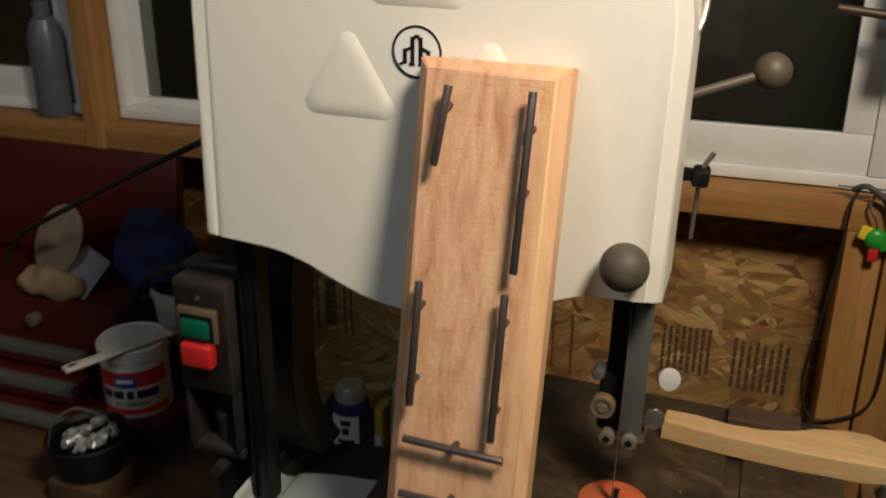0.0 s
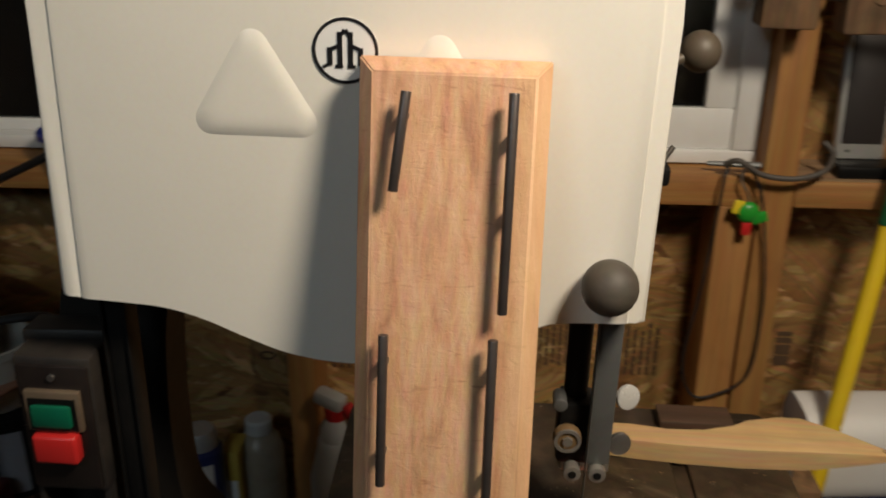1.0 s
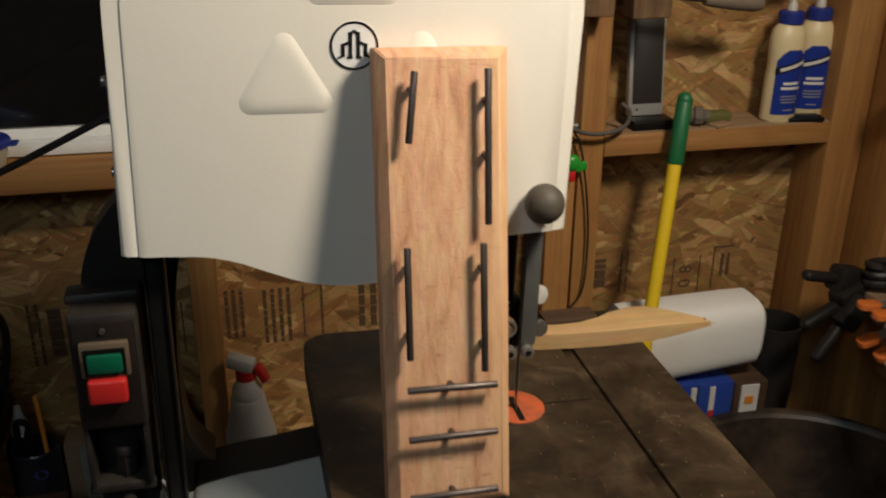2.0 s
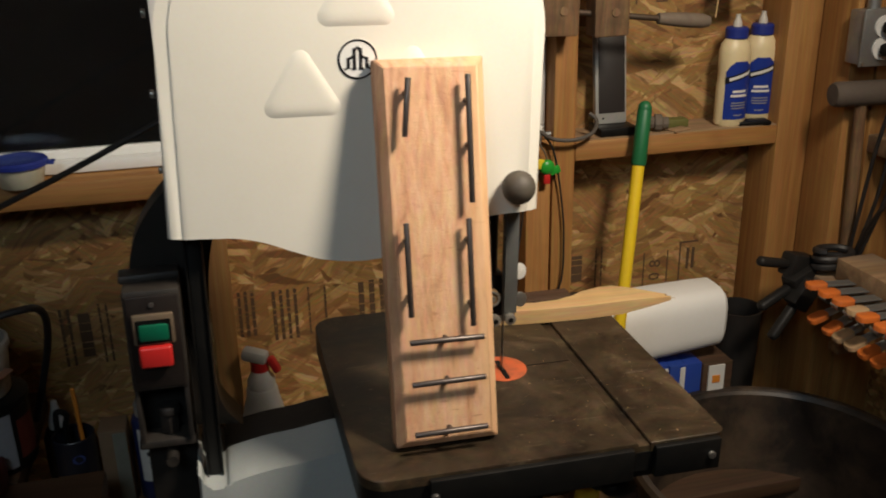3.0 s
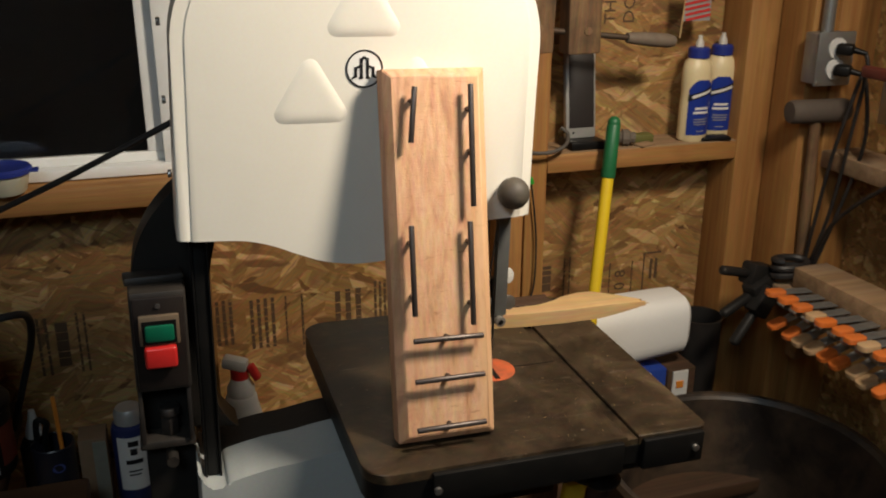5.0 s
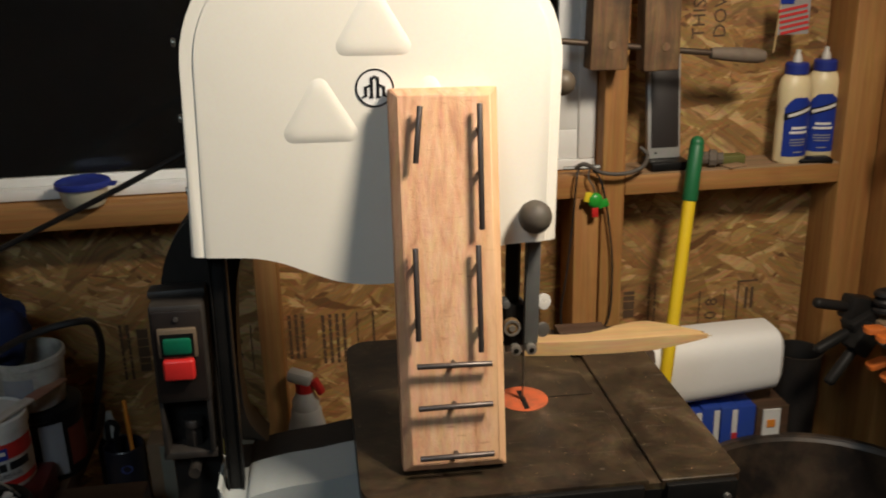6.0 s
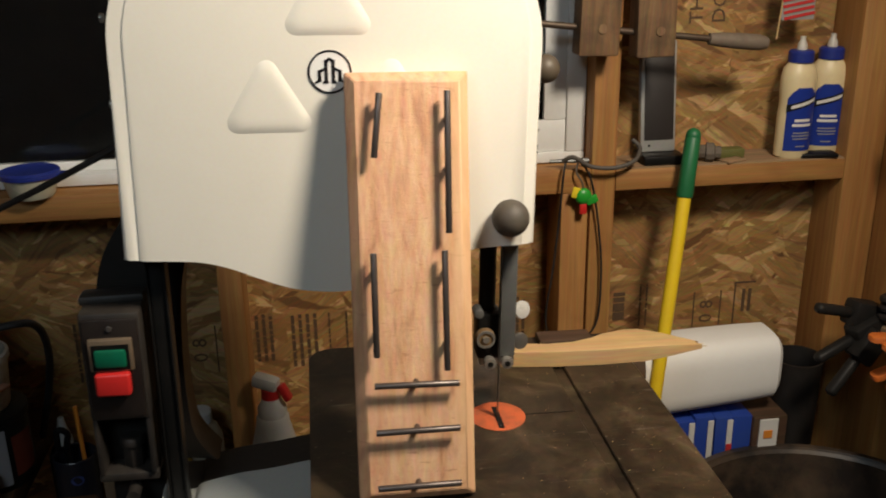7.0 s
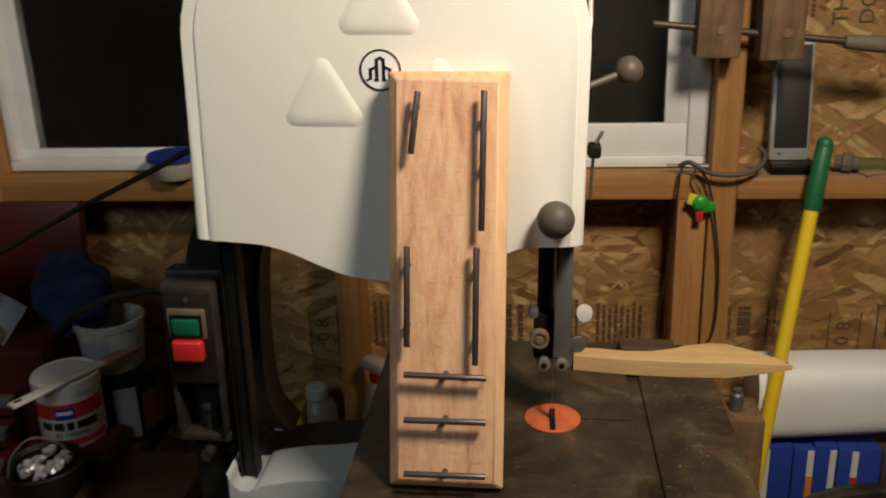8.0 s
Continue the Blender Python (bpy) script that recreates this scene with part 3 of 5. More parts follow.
part("table_top", slab_xy(one_side(-0.276, SLOT0, True), T - 0.0119, T, 0.001, 1), TABLE_IRON, table)
part("table_top", slab_xy(one_side(SLOT1, 0.139, False), T - 0.0119, T, 0.001, 1), TABLE_IRON, table)
part("mitre_slot", box((SLOT0 - 0.0005, 0.478, T - 0.0121), (SLOT1 + 0.0005, 0.875, T - 0.0045)), TABLE_IRON, table)
part("front_rail", box((-0.205, 0.469, T - 0.042), (0.025, 0.4772, T - 0.003), 0.002), BLACK_PAINT, table)
part("front_rail", box((0.050, 0.469, T - 0.042), (0.130, 0.4772, T - 0.003), 0.002), BLACK_PAINT, table)
part("table_rib", slab_xy(rounded(-0.262, 0.127, 0.494, 0.860, 0.02), T - 0.056, T - 0.0361, 0.0), BLACK_CAST, table)
for x in (-0.20, 0.118):
    part("rail_bolt", rod((x, 0.465, T - 0.022), (x, 0.477, T - 0.022), 0.0045, sides=12, bevel=0.001), STEEL, table)
part("kerf_line", box((-0.030, 0.6746, T), (0.028, 0.6754, T + 0.0006)), BLACK_PAINT, table)
insert = part("throat_plate", lathe((-0.062, 0.675, T), [(0, 0.0012), (0.030, 0.0012), (0.0318, 0.0006), (0.0318, -0.004)], 48), ORANGE_INSERT, table, "orange plastic throat plate with a cut slot")
part("throat_slot", box((-0.0658, 0.647, T + 0.0012), (-0.0592, 0.694, T + 0.0018)), BLACK_PAINT, insert)
part("blade", box((-0.0635, 0.668, 1.03), (-0.0630, 0.676, 1.30)), STEEL, saw, "thin toothed steel blade")
part("guide_post", rod((-0.073, 0.700, 1.150), (-0.073, 0.700, 1.34), 0.0095), BLACK_PAINT, saw)
part("guide_block", box((-0.086, 0.682, 1.140), (-0.058, 0.712, 1.196), 0.004), BLACK_PAINT, saw)
part("blade_shield", box((-0.064, 0.674, 1.147), (-0.045, 0.678, 1.32), 0.001), GREY_STEEL, saw, "grey steel blade shield")
GUIDE_STEEL = surface("guide_steel", (0.24, 0.225, 0.20), 0.3, 0.4, (0.14, 0.12, 0.10), 0.6, 60, 200, 0.1)
BRASS = surface("dull_brass", (0.27, 0.175, 0.085), 0.35, 0.45, (0.2, 0.12, 0.05), 0.5, 40, 160, 0.1)
for x in (-0.0735, -0.054):
    bolt = part("guide_bolt", rod((x, 0.668, 1.1405), (x, 0.678, 1.1405), 0.0070, sides=20, bevel=0.001), GUIDE_STEEL, saw)
    part("bolt_socket", rod((x, 0.6672, 1.1405), (x, 0.670, 1.1405), 0.0034, sides=6), BLACK_PAINT, bolt)
part("guide_arm", box((-0.082, 0.688, 1.129), (-0.042, 0.700, 1.147), 0.002), STEEL, saw)
roller = part("guide_roller", rod((-0.0795, 0.668, 1.172), (-0.0795, 0.677, 1.172), 0.0110, sides=28, bevel=0.002), BRASS, saw, "dull brass guide roller")
part("roller_rim", turned(lathe((0, 0, 0), [(0.0078, 0.0), (0.0078, 0.0012), (0.0104, 0.0012), (0.0104, -0.002)], 28), Matrix.Translation((-0.0795, 0.6678, 1.172)) @ pose(0, 0, 0, 90)), GUIDE_STEEL, roller)
part("roller_hub", rod((-0.0795, 0.6655, 1.172), (-0.0795, 0.670, 1.172), 0.0042, sides=6), GUIDE_STEEL, roller)
part("guide_screw", rod((-0.0867, 0.672, 1.2005), (-0.0867, 0.690, 1.2005), 0.0055, sides=16, bevel=0.001), GREY_STEEL, saw)
part("clamp_screw", turned(rod((0, 0, 0), (0, 0, 0.005), 0.0105, sides=20, bevel=0.001), pose(-0.030, 0.717, 1.184, 78, 0, 25)), CHROME, saw, "bright round clamp screw")
part("clamp_screw", turned(rod((0, 0, 0), (0, 0, 0.005), 0.0095, sides=20, bevel=0.001), pose(-0.037, 0.690, 1.158, 82, 0, 15)), STEEL, saw)
knob = part("guide_knob", ball((-0.0670, 0.620, 1.3275), 0.0190), RUBBER, saw, "dusty round plastic knob")
part("knob_stem", rod((-0.0670, 0.630, 1.3275), (-0.0670, 0.645, 1.3275), 0.006), STEEL, knob)
DUSTY_BALL = surface("dusty_brown_plastic", (0.095, 0.075, 0.053), 0.5, 0, (0.07, 0.055, 0.04), 0.6, 24, 140, 0.15)
lever = part("tension_lever", rod((0.016, 0.838, 1.439), (-0.075, 0.81, 1.408), 0.0045), DUSTY_BALL, saw)
part("lever_ball", ball((0.019, 0.839, 1.440), 0.0172), DUSTY_BALL, lever)
catch = part("door_catch", box((-0.032, 0.712, 1.366), (-0.018, 0.732, 1.381), 0.003), BLACK_PAINT, saw, "small black door catch with a thin rod")
part("catch_wing", rod((-0.024, 0.722, 1.381), (-0.017, 0.722, 1.394), 0.002), STEEL, catch)
part("catch_rod", rod((-0.026, 0.722, 1.366), (-0.027, 0.722, 1.318), 0.0018, sides=10), STEEL, catch)
part("catch_arm", box((-0.06, 0.716, 1.370), (-0.030, 0.728, 1.378)), BLACK_PAINT, catch)
part("latch_pin", tube([(-0.041, 0.69, 1.49), (-0.036, 0.70, 1.51), (-0.037, 0.71, 1.545)], 0.003), STEEL, saw)

low = curve_line([(-0.441, 1.002), (-0.437, 0.998), (-0.433, 0.982), (-0.411, 0.980), (-0.402, 0.987), (-0.360, 0.996), (-0.320, 1.000), (-0.283, 1.006), (-0.24, 1.009), (-0.16, 1.003), (-0.10, 0.99), (-0.05, 0.98)])
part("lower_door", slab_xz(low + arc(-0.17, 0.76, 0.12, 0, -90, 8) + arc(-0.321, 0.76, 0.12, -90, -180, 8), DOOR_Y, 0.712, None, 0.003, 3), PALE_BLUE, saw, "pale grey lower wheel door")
part("lower_housing", slab_xz([(x, z - 0.012) for x, z in low] + arc(-0.17, 0.76, 0.12, 0, -90, 8) + arc(-0.325, 0.76, 0.12, -90, -180, 8), 0.713, 0.79), BLACK_CAST, saw)
part("stand", box((-0.46, 0.60, 0.0), (0.02, 0.92, 0.64), 0.006), BLACK_PAINT, saw)
part("trunnion", box((-0.12, 0.62, 0.90), (0.02, 0.74, T - 0.052), 0.01), BLACK_CAST, saw)

# switch
sw = part("switch_box", box((-0.501, 0.652, 1.110), (-0.440, 0.715, 1.233), 0.004), DUSTY_BLACK, saw, "dusty black switch box")
part("switch_plate", box((-0.498, 0.6495, 1.115), (-0.443, 0.653, 1.227), 0.002), SWITCH_FACE, sw)
bezel = part("bezel", box((-0.4925, 0.6440, 1.1715), (-0.4490, 0.6500, 1.2075), 0.002), BEZEL, sw)
part("bezel_well", box((-0.4890, 0.6434, 1.1735), (-0.4525, 0.6450, 1.2015)), BLACK_PAINT, bezel)
part("green_button", box((-0.4865, 0.6385, 1.1775), (-0.4550, 0.6440, 1.1975), 0.003), GREEN_BTN, sw, "green start button")
part("red_button", box((-0.4885, 0.637, 1.1455), (-0.4535, 0.650, 1.1713), 0.0035, 3), RED_BTN, sw, "red stop button")
part("screw", rod((-0.4705, 0.6475, 1.2170), (-0.4705, 0.650, 1.2170), 0.0028, sides=12), STEEL, sw)

# bracket under the switch
arm = part("switch_bracket", slab_xz([(-0.500, 1.128), (-0.492, 1.060), (-0.500, 1.030), (-0.440, 1.030), (-0.440, 1.128)], 0.690, 0.722, None, 0.003), BLACK_CAST, saw, "black bracket with a dusty bolt")
part("bracket_cheek", box((-0.5005, 0.656, 1.041), (-0.4955, 0.716, 1.112), 0.001), DUSTY_BLACK, arm)
part("bracket_cheek", box((-0.4465, 0.656, 1.041), (-0.4415, 0.716, 1.112), 0.001), DUSTY_BLACK, arm)
part("bracket_shelf", box((-0.503, 0.660, 1.030), (-0.440, 0.735, 1.040), 0.002), DUSTY_BLACK, arm)
part("bracket_bolt", rod((-0.468, 0.680, 1.040), (-0.468, 0.680, 1.066), 0.011, sides=6, bevel=0.002), DUSTY_BLACK, arm)
part("bracket_nut", rod((-0.468, 0.680, 1.066), (-0.468, 0.680, 1.076), 0.014, 0.012, sides=16, bevel=0.002), DUSTY_BLACK, arm)
part("bracket_pin", rod((-0.468, 0.650, 1.016), (-0.468, 0.70, 1.016), 0.007, sides=14), DUSTY_BLACK, arm)
part("bracket_leg", box((-0.497, 0.690, 0.90), (-0.440, 0.72, 1.030), 0.003), BLACK_CAST, arm)
part("dusty_cap", turned(box((-0.033, -0.006, -0.004), (0.032, 0.03, 0.006), 0.003), pose(-0.472, 0.686, 1.234, -8, 0, 4)), DUSTY_BLACK, sw)

# ---- plaque ----
PW, PH, PT = 0.1135, 0.410, 0.030
LEAN_M = Matrix.Translation((-0.1715, 0.5175, T + 0.0066)) @ pose(0, 0, 0, -12.1)
plaque = thing("wooden_plaque", (-0.1715, 0.55, T), "reddish cedar board with dark steel bars, leaning against the saw door", "plaque")
plaque.matrix_basis = SAW_TILT @ plaque.matrix_basis


def plaque_body(w, h, t, ch):
    bm = bmesh.new()
    a, b = w / 2, w / 2 - ch
    back = [bm.verts.new((x, t, z)) for x, z in ((-a, 0), (a, 0), (a, h), (-a, h))]
    mid = [bm.verts.new((x, ch * 0.9, z)) for x, z in ((-a, 0), (a, 0), (a, h), (-a, h))]
    front = [bm.verts.new((x, 0, z)) for x, z in ((-b, ch), (b, ch), (b, h - ch), (-b, h - ch))]
    bm.faces.new(back)
    bm.faces.new(front)
    for p, q in ((back, mid), (mid, front)):
        for i in range(4):
            bm.faces.new((p[i], p[(i + 1) % 4], q[(i + 1) % 4], q[i]))
    bmesh.ops.bevel(bm, geom=list(bm.edges), offset=0.0009, segments=2, affect="EDGES")
    return bm


part("board", turned(plaque_body(PW, PH, PT, 0.009), LEAN_M), BOARD_WOOD, plaque)
OUT, ROD_R = -0.0120, 0.0031
for (x0, z0), (x1, z1), pegs in (((-0.0270, 0.391), (-0.0335, 0.333), (0.25,)), ((0.0345, 0.392), (0.0335, 0.262), (0.2, 0.55)),
                                 ((-0.0370, 0.246), (-0.0370, 0.148), (0.2, 0.8)), ((0.0290, 0.246), (0.0290, 0.132), (0.2, 0.8)),
                                 ((-0.0400, 0.1205), (0.0400, 0.1190), (0.5,)), ((-0.0400, 0.0750), (0.0400, 0.0750), (0.5,)), ((-0.0400, 0.0200), (0.0400, 0.0200), (0.5,))):
    a, b = Vector((x0, OUT, z0)), Vector((x1, OUT, z1))
    bar = part("bar", turned(rod(a, b, ROD_R, sides=16, bevel=0.0006), LEAN_M), ROD_STEEL, plaque, "plain dark steel bar")
    for u in pegs:
        p = a.lerp(b, u)
        part("peg", turned(rod((p.x, OUT, p.z), (p.x, 0.001, p.z), 0.0029, sides=12), LEAN_M), ROD_STEEL, bar)

# ---- wood offcut and fence on the table ----
top_line = [(-0.034, 0.794), (-0.032, 0.817), (-0.005, 0.816), (0.030, 0.809), (0.064, 0.812), (0.094, 0.820), (0.108, 0.832), (0.140, 0.841), (0.162, 0.841), (0.188, 0.827), (0.231, 0.800), (0.220, 0.796), (0.233, 0.791), (0.194, 0.788), (0.154, 0.785), (0.095, 0.783), (0.043, 0.785), (0.0, 0.789)]
offcut = slab_xy(top_line, T + 0.0005, T + 0.021, 0.0014, 2)
for v in offcut.verts:
    u = max(0.0, (v.co.x - 0.165) / 0.068)
    v.co.z += (0.0105 if v.co.z < T + 0.010 else -0.0035) * u
piece = thing("wood_offcut", (0.08, 0.81, T), "pale curved bandsawn wood offcut lying on the saw table", "offcut")
piece.matrix_basis = SAW_TILT @ piece.matrix_basis
part("body", offcut, OFFCUT_WOOD, piece)
for y, z, reach in ((0.7935, 0.0135, 0.240), (0.7965, 0.0155, 0.236)):
    part("splinter", rod((0.212, y, T + z), (reach, y - 0.001, T + z), 0.0016, 0.0004, sides=6), OFFCUT_WOOD, piece, "torn pale splinter at the tip")
single("dark_block", box((0.028, 0.836, T), (0.100, 0.868, T + 0.012), 0.002), DARK_WOOD, "dark wooden block behind the offcut", "block").matrix_basis = SAW_TILT
single("brown_carton", box((0.195, 0.985, 0.55), (0.258, 1.06, 0.895), 0.002), OLD_WOOD, "tall brown box beside the upright boxes", "box")
single("glass_vial", lathe((0.222, 1.02, 0.895), [(0, 0), (0.010, 0), (0.010, 0.026), (0.007, 0.030), (0.007, 0.036), (0, 0.036)], 20), GREY_STEEL, "small pale pot by the table edge", "pot")

# ---- yellow dustpan under the table ----
pan = thing("dustpan", (0.004, 0.60, 0.72), "yellow plastic dustpan hanging under the saw table", "dustpan")
PAN_M = pose(0.004, 0.600, 0.902, 18, 0, -8)
panb = slab_xz(rounded(-0.066, 0.064, -0.20, 0.0, 0.028), -0.004, 0.0, None, 0.001)
for x0, x1 in ((-0.066, -0.061), (0.059, 0.064)):
    box((x0, -0.034, -0.20), (x1, -0.003, -0.024), 0.002, bm=panb)
part("pan", turned(panb, PAN_M), YELLOW, pan)
part("rolled_edge", turned(tube([(-0.064, -0.014, -0.03), (-0.052, -0.014, -0.006), (-0.03, -0.014, -0.001), (0.03, -0.014, -0.001), (0.05, -0.014, -0.006), (0.062, -0.014, -0.03)], 0.006, 10), PAN_M), YELLOW, pan)
part("handle", turned(box((0.000, -0.020, -0.004), (0.030, 0.0, 0.060), 0.008, 3), PAN_M), YELLOW, pan)
part("tilt_handle", tube([(-0.02, 0.60, 0.985), (0.02, 0.57, 0.965), (0.045, 0.555, 0.960)], 0.012, 12), BLACK_PAINT, saw)
part("tilt_grip", ball((0.05, 0.553, 0.960), 0.017, (1.4, 1, 0.8)), BLACK_PAINT, saw)

# ---- black tub beside the saw ----
CARDISH = surface("brown_sawdust", (0.17, 0.105, 0.062), 0.95, 0, (0.06, 0.036, 0.022), 0.9, 14, 140, 0.5)
tub = thing("trash_tub", (0.495, 0.84, 0), "large round black plastic tub with a rolled rim", "tub")
part("shell", lathe((0.495, 0.84, 0), [(0, 0.01), (0.19, 0.01), (0.20, 0.03), (0.238, 0.68), (0.238, 0.715), (0.243, 0.722), (0.252, 0.722), (0.255, 0.714), (0.252, 0.700), (0.244, 0.69), (0.206, 0.02), (0.19, 0.0), (0, 0.0)], 56), TUB_SHELL, tub)
part("rim", lathe((0.495, 0.84, 0.712), [(0.240, 0.004), (0.244, 0.013), (0.254, 0.013), (0.259, 0.004), (0.257, -0.012), (0.250, -0.014)], 56), TUB_SHELL, tub)
part("sawdust", lathe((0.495, 0.84, 0.40), [(0, 0.012), (0.08, 0.010), (0.16, 0.004), (0.217, -0.004)], 48), CARDISH, tub, "brown sawdust in the tub")

# ---- broom ----
broom = thing("broom", (0.19, 0.86, 0), "yellow broom handle with a green grip leaning on the shelf", "broom")
b_top, b_low = Vector((0.351, 1.150, 1.277)), Vector((0.155, 0.92, 0.02))
grip_low = b_top.lerp(b_low, 0.072)
part("pole", rod(b_low, grip_low, 0.0112, sides=20), YELLOW, broom)
grip = rod(grip_low - (b_top - b_low) * 0.006, b_top, 0.0138, 0.0125, sides=20, bevel=0.004)
ball(b_top, 0.0123, (1, 1, 1.1), grip)
part("grip", grip, GREEN_GRIP, broom, "dark green plastic grip")

# ---- white roll on upright books ----
roll = thing("paper_roll", (0.42, 1.10, 0.80), "wide white paper roll lying on a row of blue boxes", "paper roll")
rb = bmesh.new()
rings = []
for x, r, zc in ((0.272, 0.066, 0.856), (0.30, 0.066, 0.858), (0.40, 0.064, 0.864), (0.47, 0.062, 0.868), (0.513, 0.060, 0.870), (0.522, 0.050, 0.870), (0.520, 0.018, 0.870)):
    rings.append([rb.verts.new((x, 1.140 + r * 0.85 * math.copysign(abs(math.cos(a * 0.19635)) ** 0.5, math.cos(a * 0.19635)), zc + r * math.copysign(abs(math.sin(a * 0.19635)) ** 0.6, math.sin(a * 0.19635)))) for a in range(32)])
for p, q in zip(rings, rings[1:]):
    for i in range(32):
        rb.faces.new((p[i], p[(i + 1) % 32], q[(i + 1) % 32], q[i]))
rb.faces.new(rings[0])
rb.faces.new(rings[-1])
part("paper", rb, WHITE_PAPER, roll)
part("core", rod((0.50, 1.140, 0.870), (0.524, 1.140, 0.870), 0.018, sides=24, bevel=0.002), OLD_WOOD, roll, "brown card core")
BOX_BLUE = surface("blue_card", (0.018, 0.05, 0.30), 0.45, 0, (0.03, 0.07, 0.22), 0.4, 20, 140, 0.05)
BOX_WHITE = surface("white_card", (0.66, 0.65, 0.62), 0.6, 0, None, 0.2, 20, 140, 0.05)
BOX_RED = surface("red_card", (0.50, 0.03, 0.03), 0.5, 0, None, 0.2, 20, 140, 0.05)
BOX_ORANGE = surface("orange_card", (0.70, 0.24, 0.03), 0.5, 0, None, 0.2, 20, 140, 0.05)
GREY_BAR = surface("grey_print", (0.25, 0.25, 0.27), 0.6, 0, None, 0.2, 20, 140, 0)
x = 0.268
for k, (w, stripe) in enumerate(((0.034, BOX_WHITE), (0.036, None), (0.034, BOX_ORANGE), (0.036, BOX_WHITE), (0.034, BOX_RED), (0.036, None))):
    bx = thing("upright_box", (x + w / 2, 1.11, 0.55), "upright blue card box with a coloured stripe" if stripe else "upright plain dark blue card box", "box", "upright boxes")
    y0 = 1.092 + 0.003 * (k % 2)
    part("carton", box((x, y0, 0.55), (x + w - 0.0015, 1.19, 0.789 - 0.002 * (k % 3)), 0.0015), BOX_BLUE, bx)
    if stripe:
        part("stripe", box((x + w - 0.013, y0 - 0.002, 0.56), (x + w - 0.003, y0 + 0.0005, 0.782)), BOX_WHITE, bx)
        if stripe is not BOX_WHITE:
            part("stripe_end", box((x + w - 0.013, y0 - 0.0035, 0.56), (x + w - 0.003, y0 - 0.002, 0.735)), stripe, bx)
    x += w
bk = thing("brown_box", (0.53, 1.11, 0.55), "small dark box with a pale label", "box")
part("carton", box((0.478, 1.09, 0.55), (0.540, 1.19, 0.782), 0.0015), DARK_WOOD, bk)
part("label", box((0.488, 1.087, 0.62), (0.522, 1.0905, 0.778)), BOX_WHITE, bk)
part("label_bar", box((0.496, 1.0855, 0.742), (0.512, 1.0872, 0.757)), BOX_ORANGE, bk)
single("low_shelf", box((0.15, 1.0, 0.52), (0.70, WALL_Y, 0.55), 0.003), DARK_WOOD, "low dark wooden shelf under the boxes", "shelf")
single("dark_pot", lathe((0.585, 1.16, 0.55), [(0, 0), (0.04, 0), (0.045, 0.30), (0.047, 0.31), (0.044, 0.31), (0.04, 0.02), (0, 0.02)], 28), BLACK_TUB, "tall black plastic pot beside the paper roll", "pot")

# ---- on the narrow shelf ----
S = SILL_TOP - 0.004
GLUE = surface("yellow_glue_plastic", (0.72, 0.60, 0.36), 0.4, 0, (0.62, 0.48, 0.26), 0.3, 18, 140, 0.05)
LABEL_BLUE = surface("label_blue", (0.012, 0.035, 0.26), 0.35, 0, None, 0.2, 30, 140, 0)
CAP_BLUE = surface("cap_blue", (0.015, 0.03, 0.22), 0.4, 0, None, 0.2, 30, 140, 0)
NOZZLE = surface("clear_nozzle", (0.55, 0.52, 0.46), 0.35, 0, None, 0.2, 30, 140, 0)


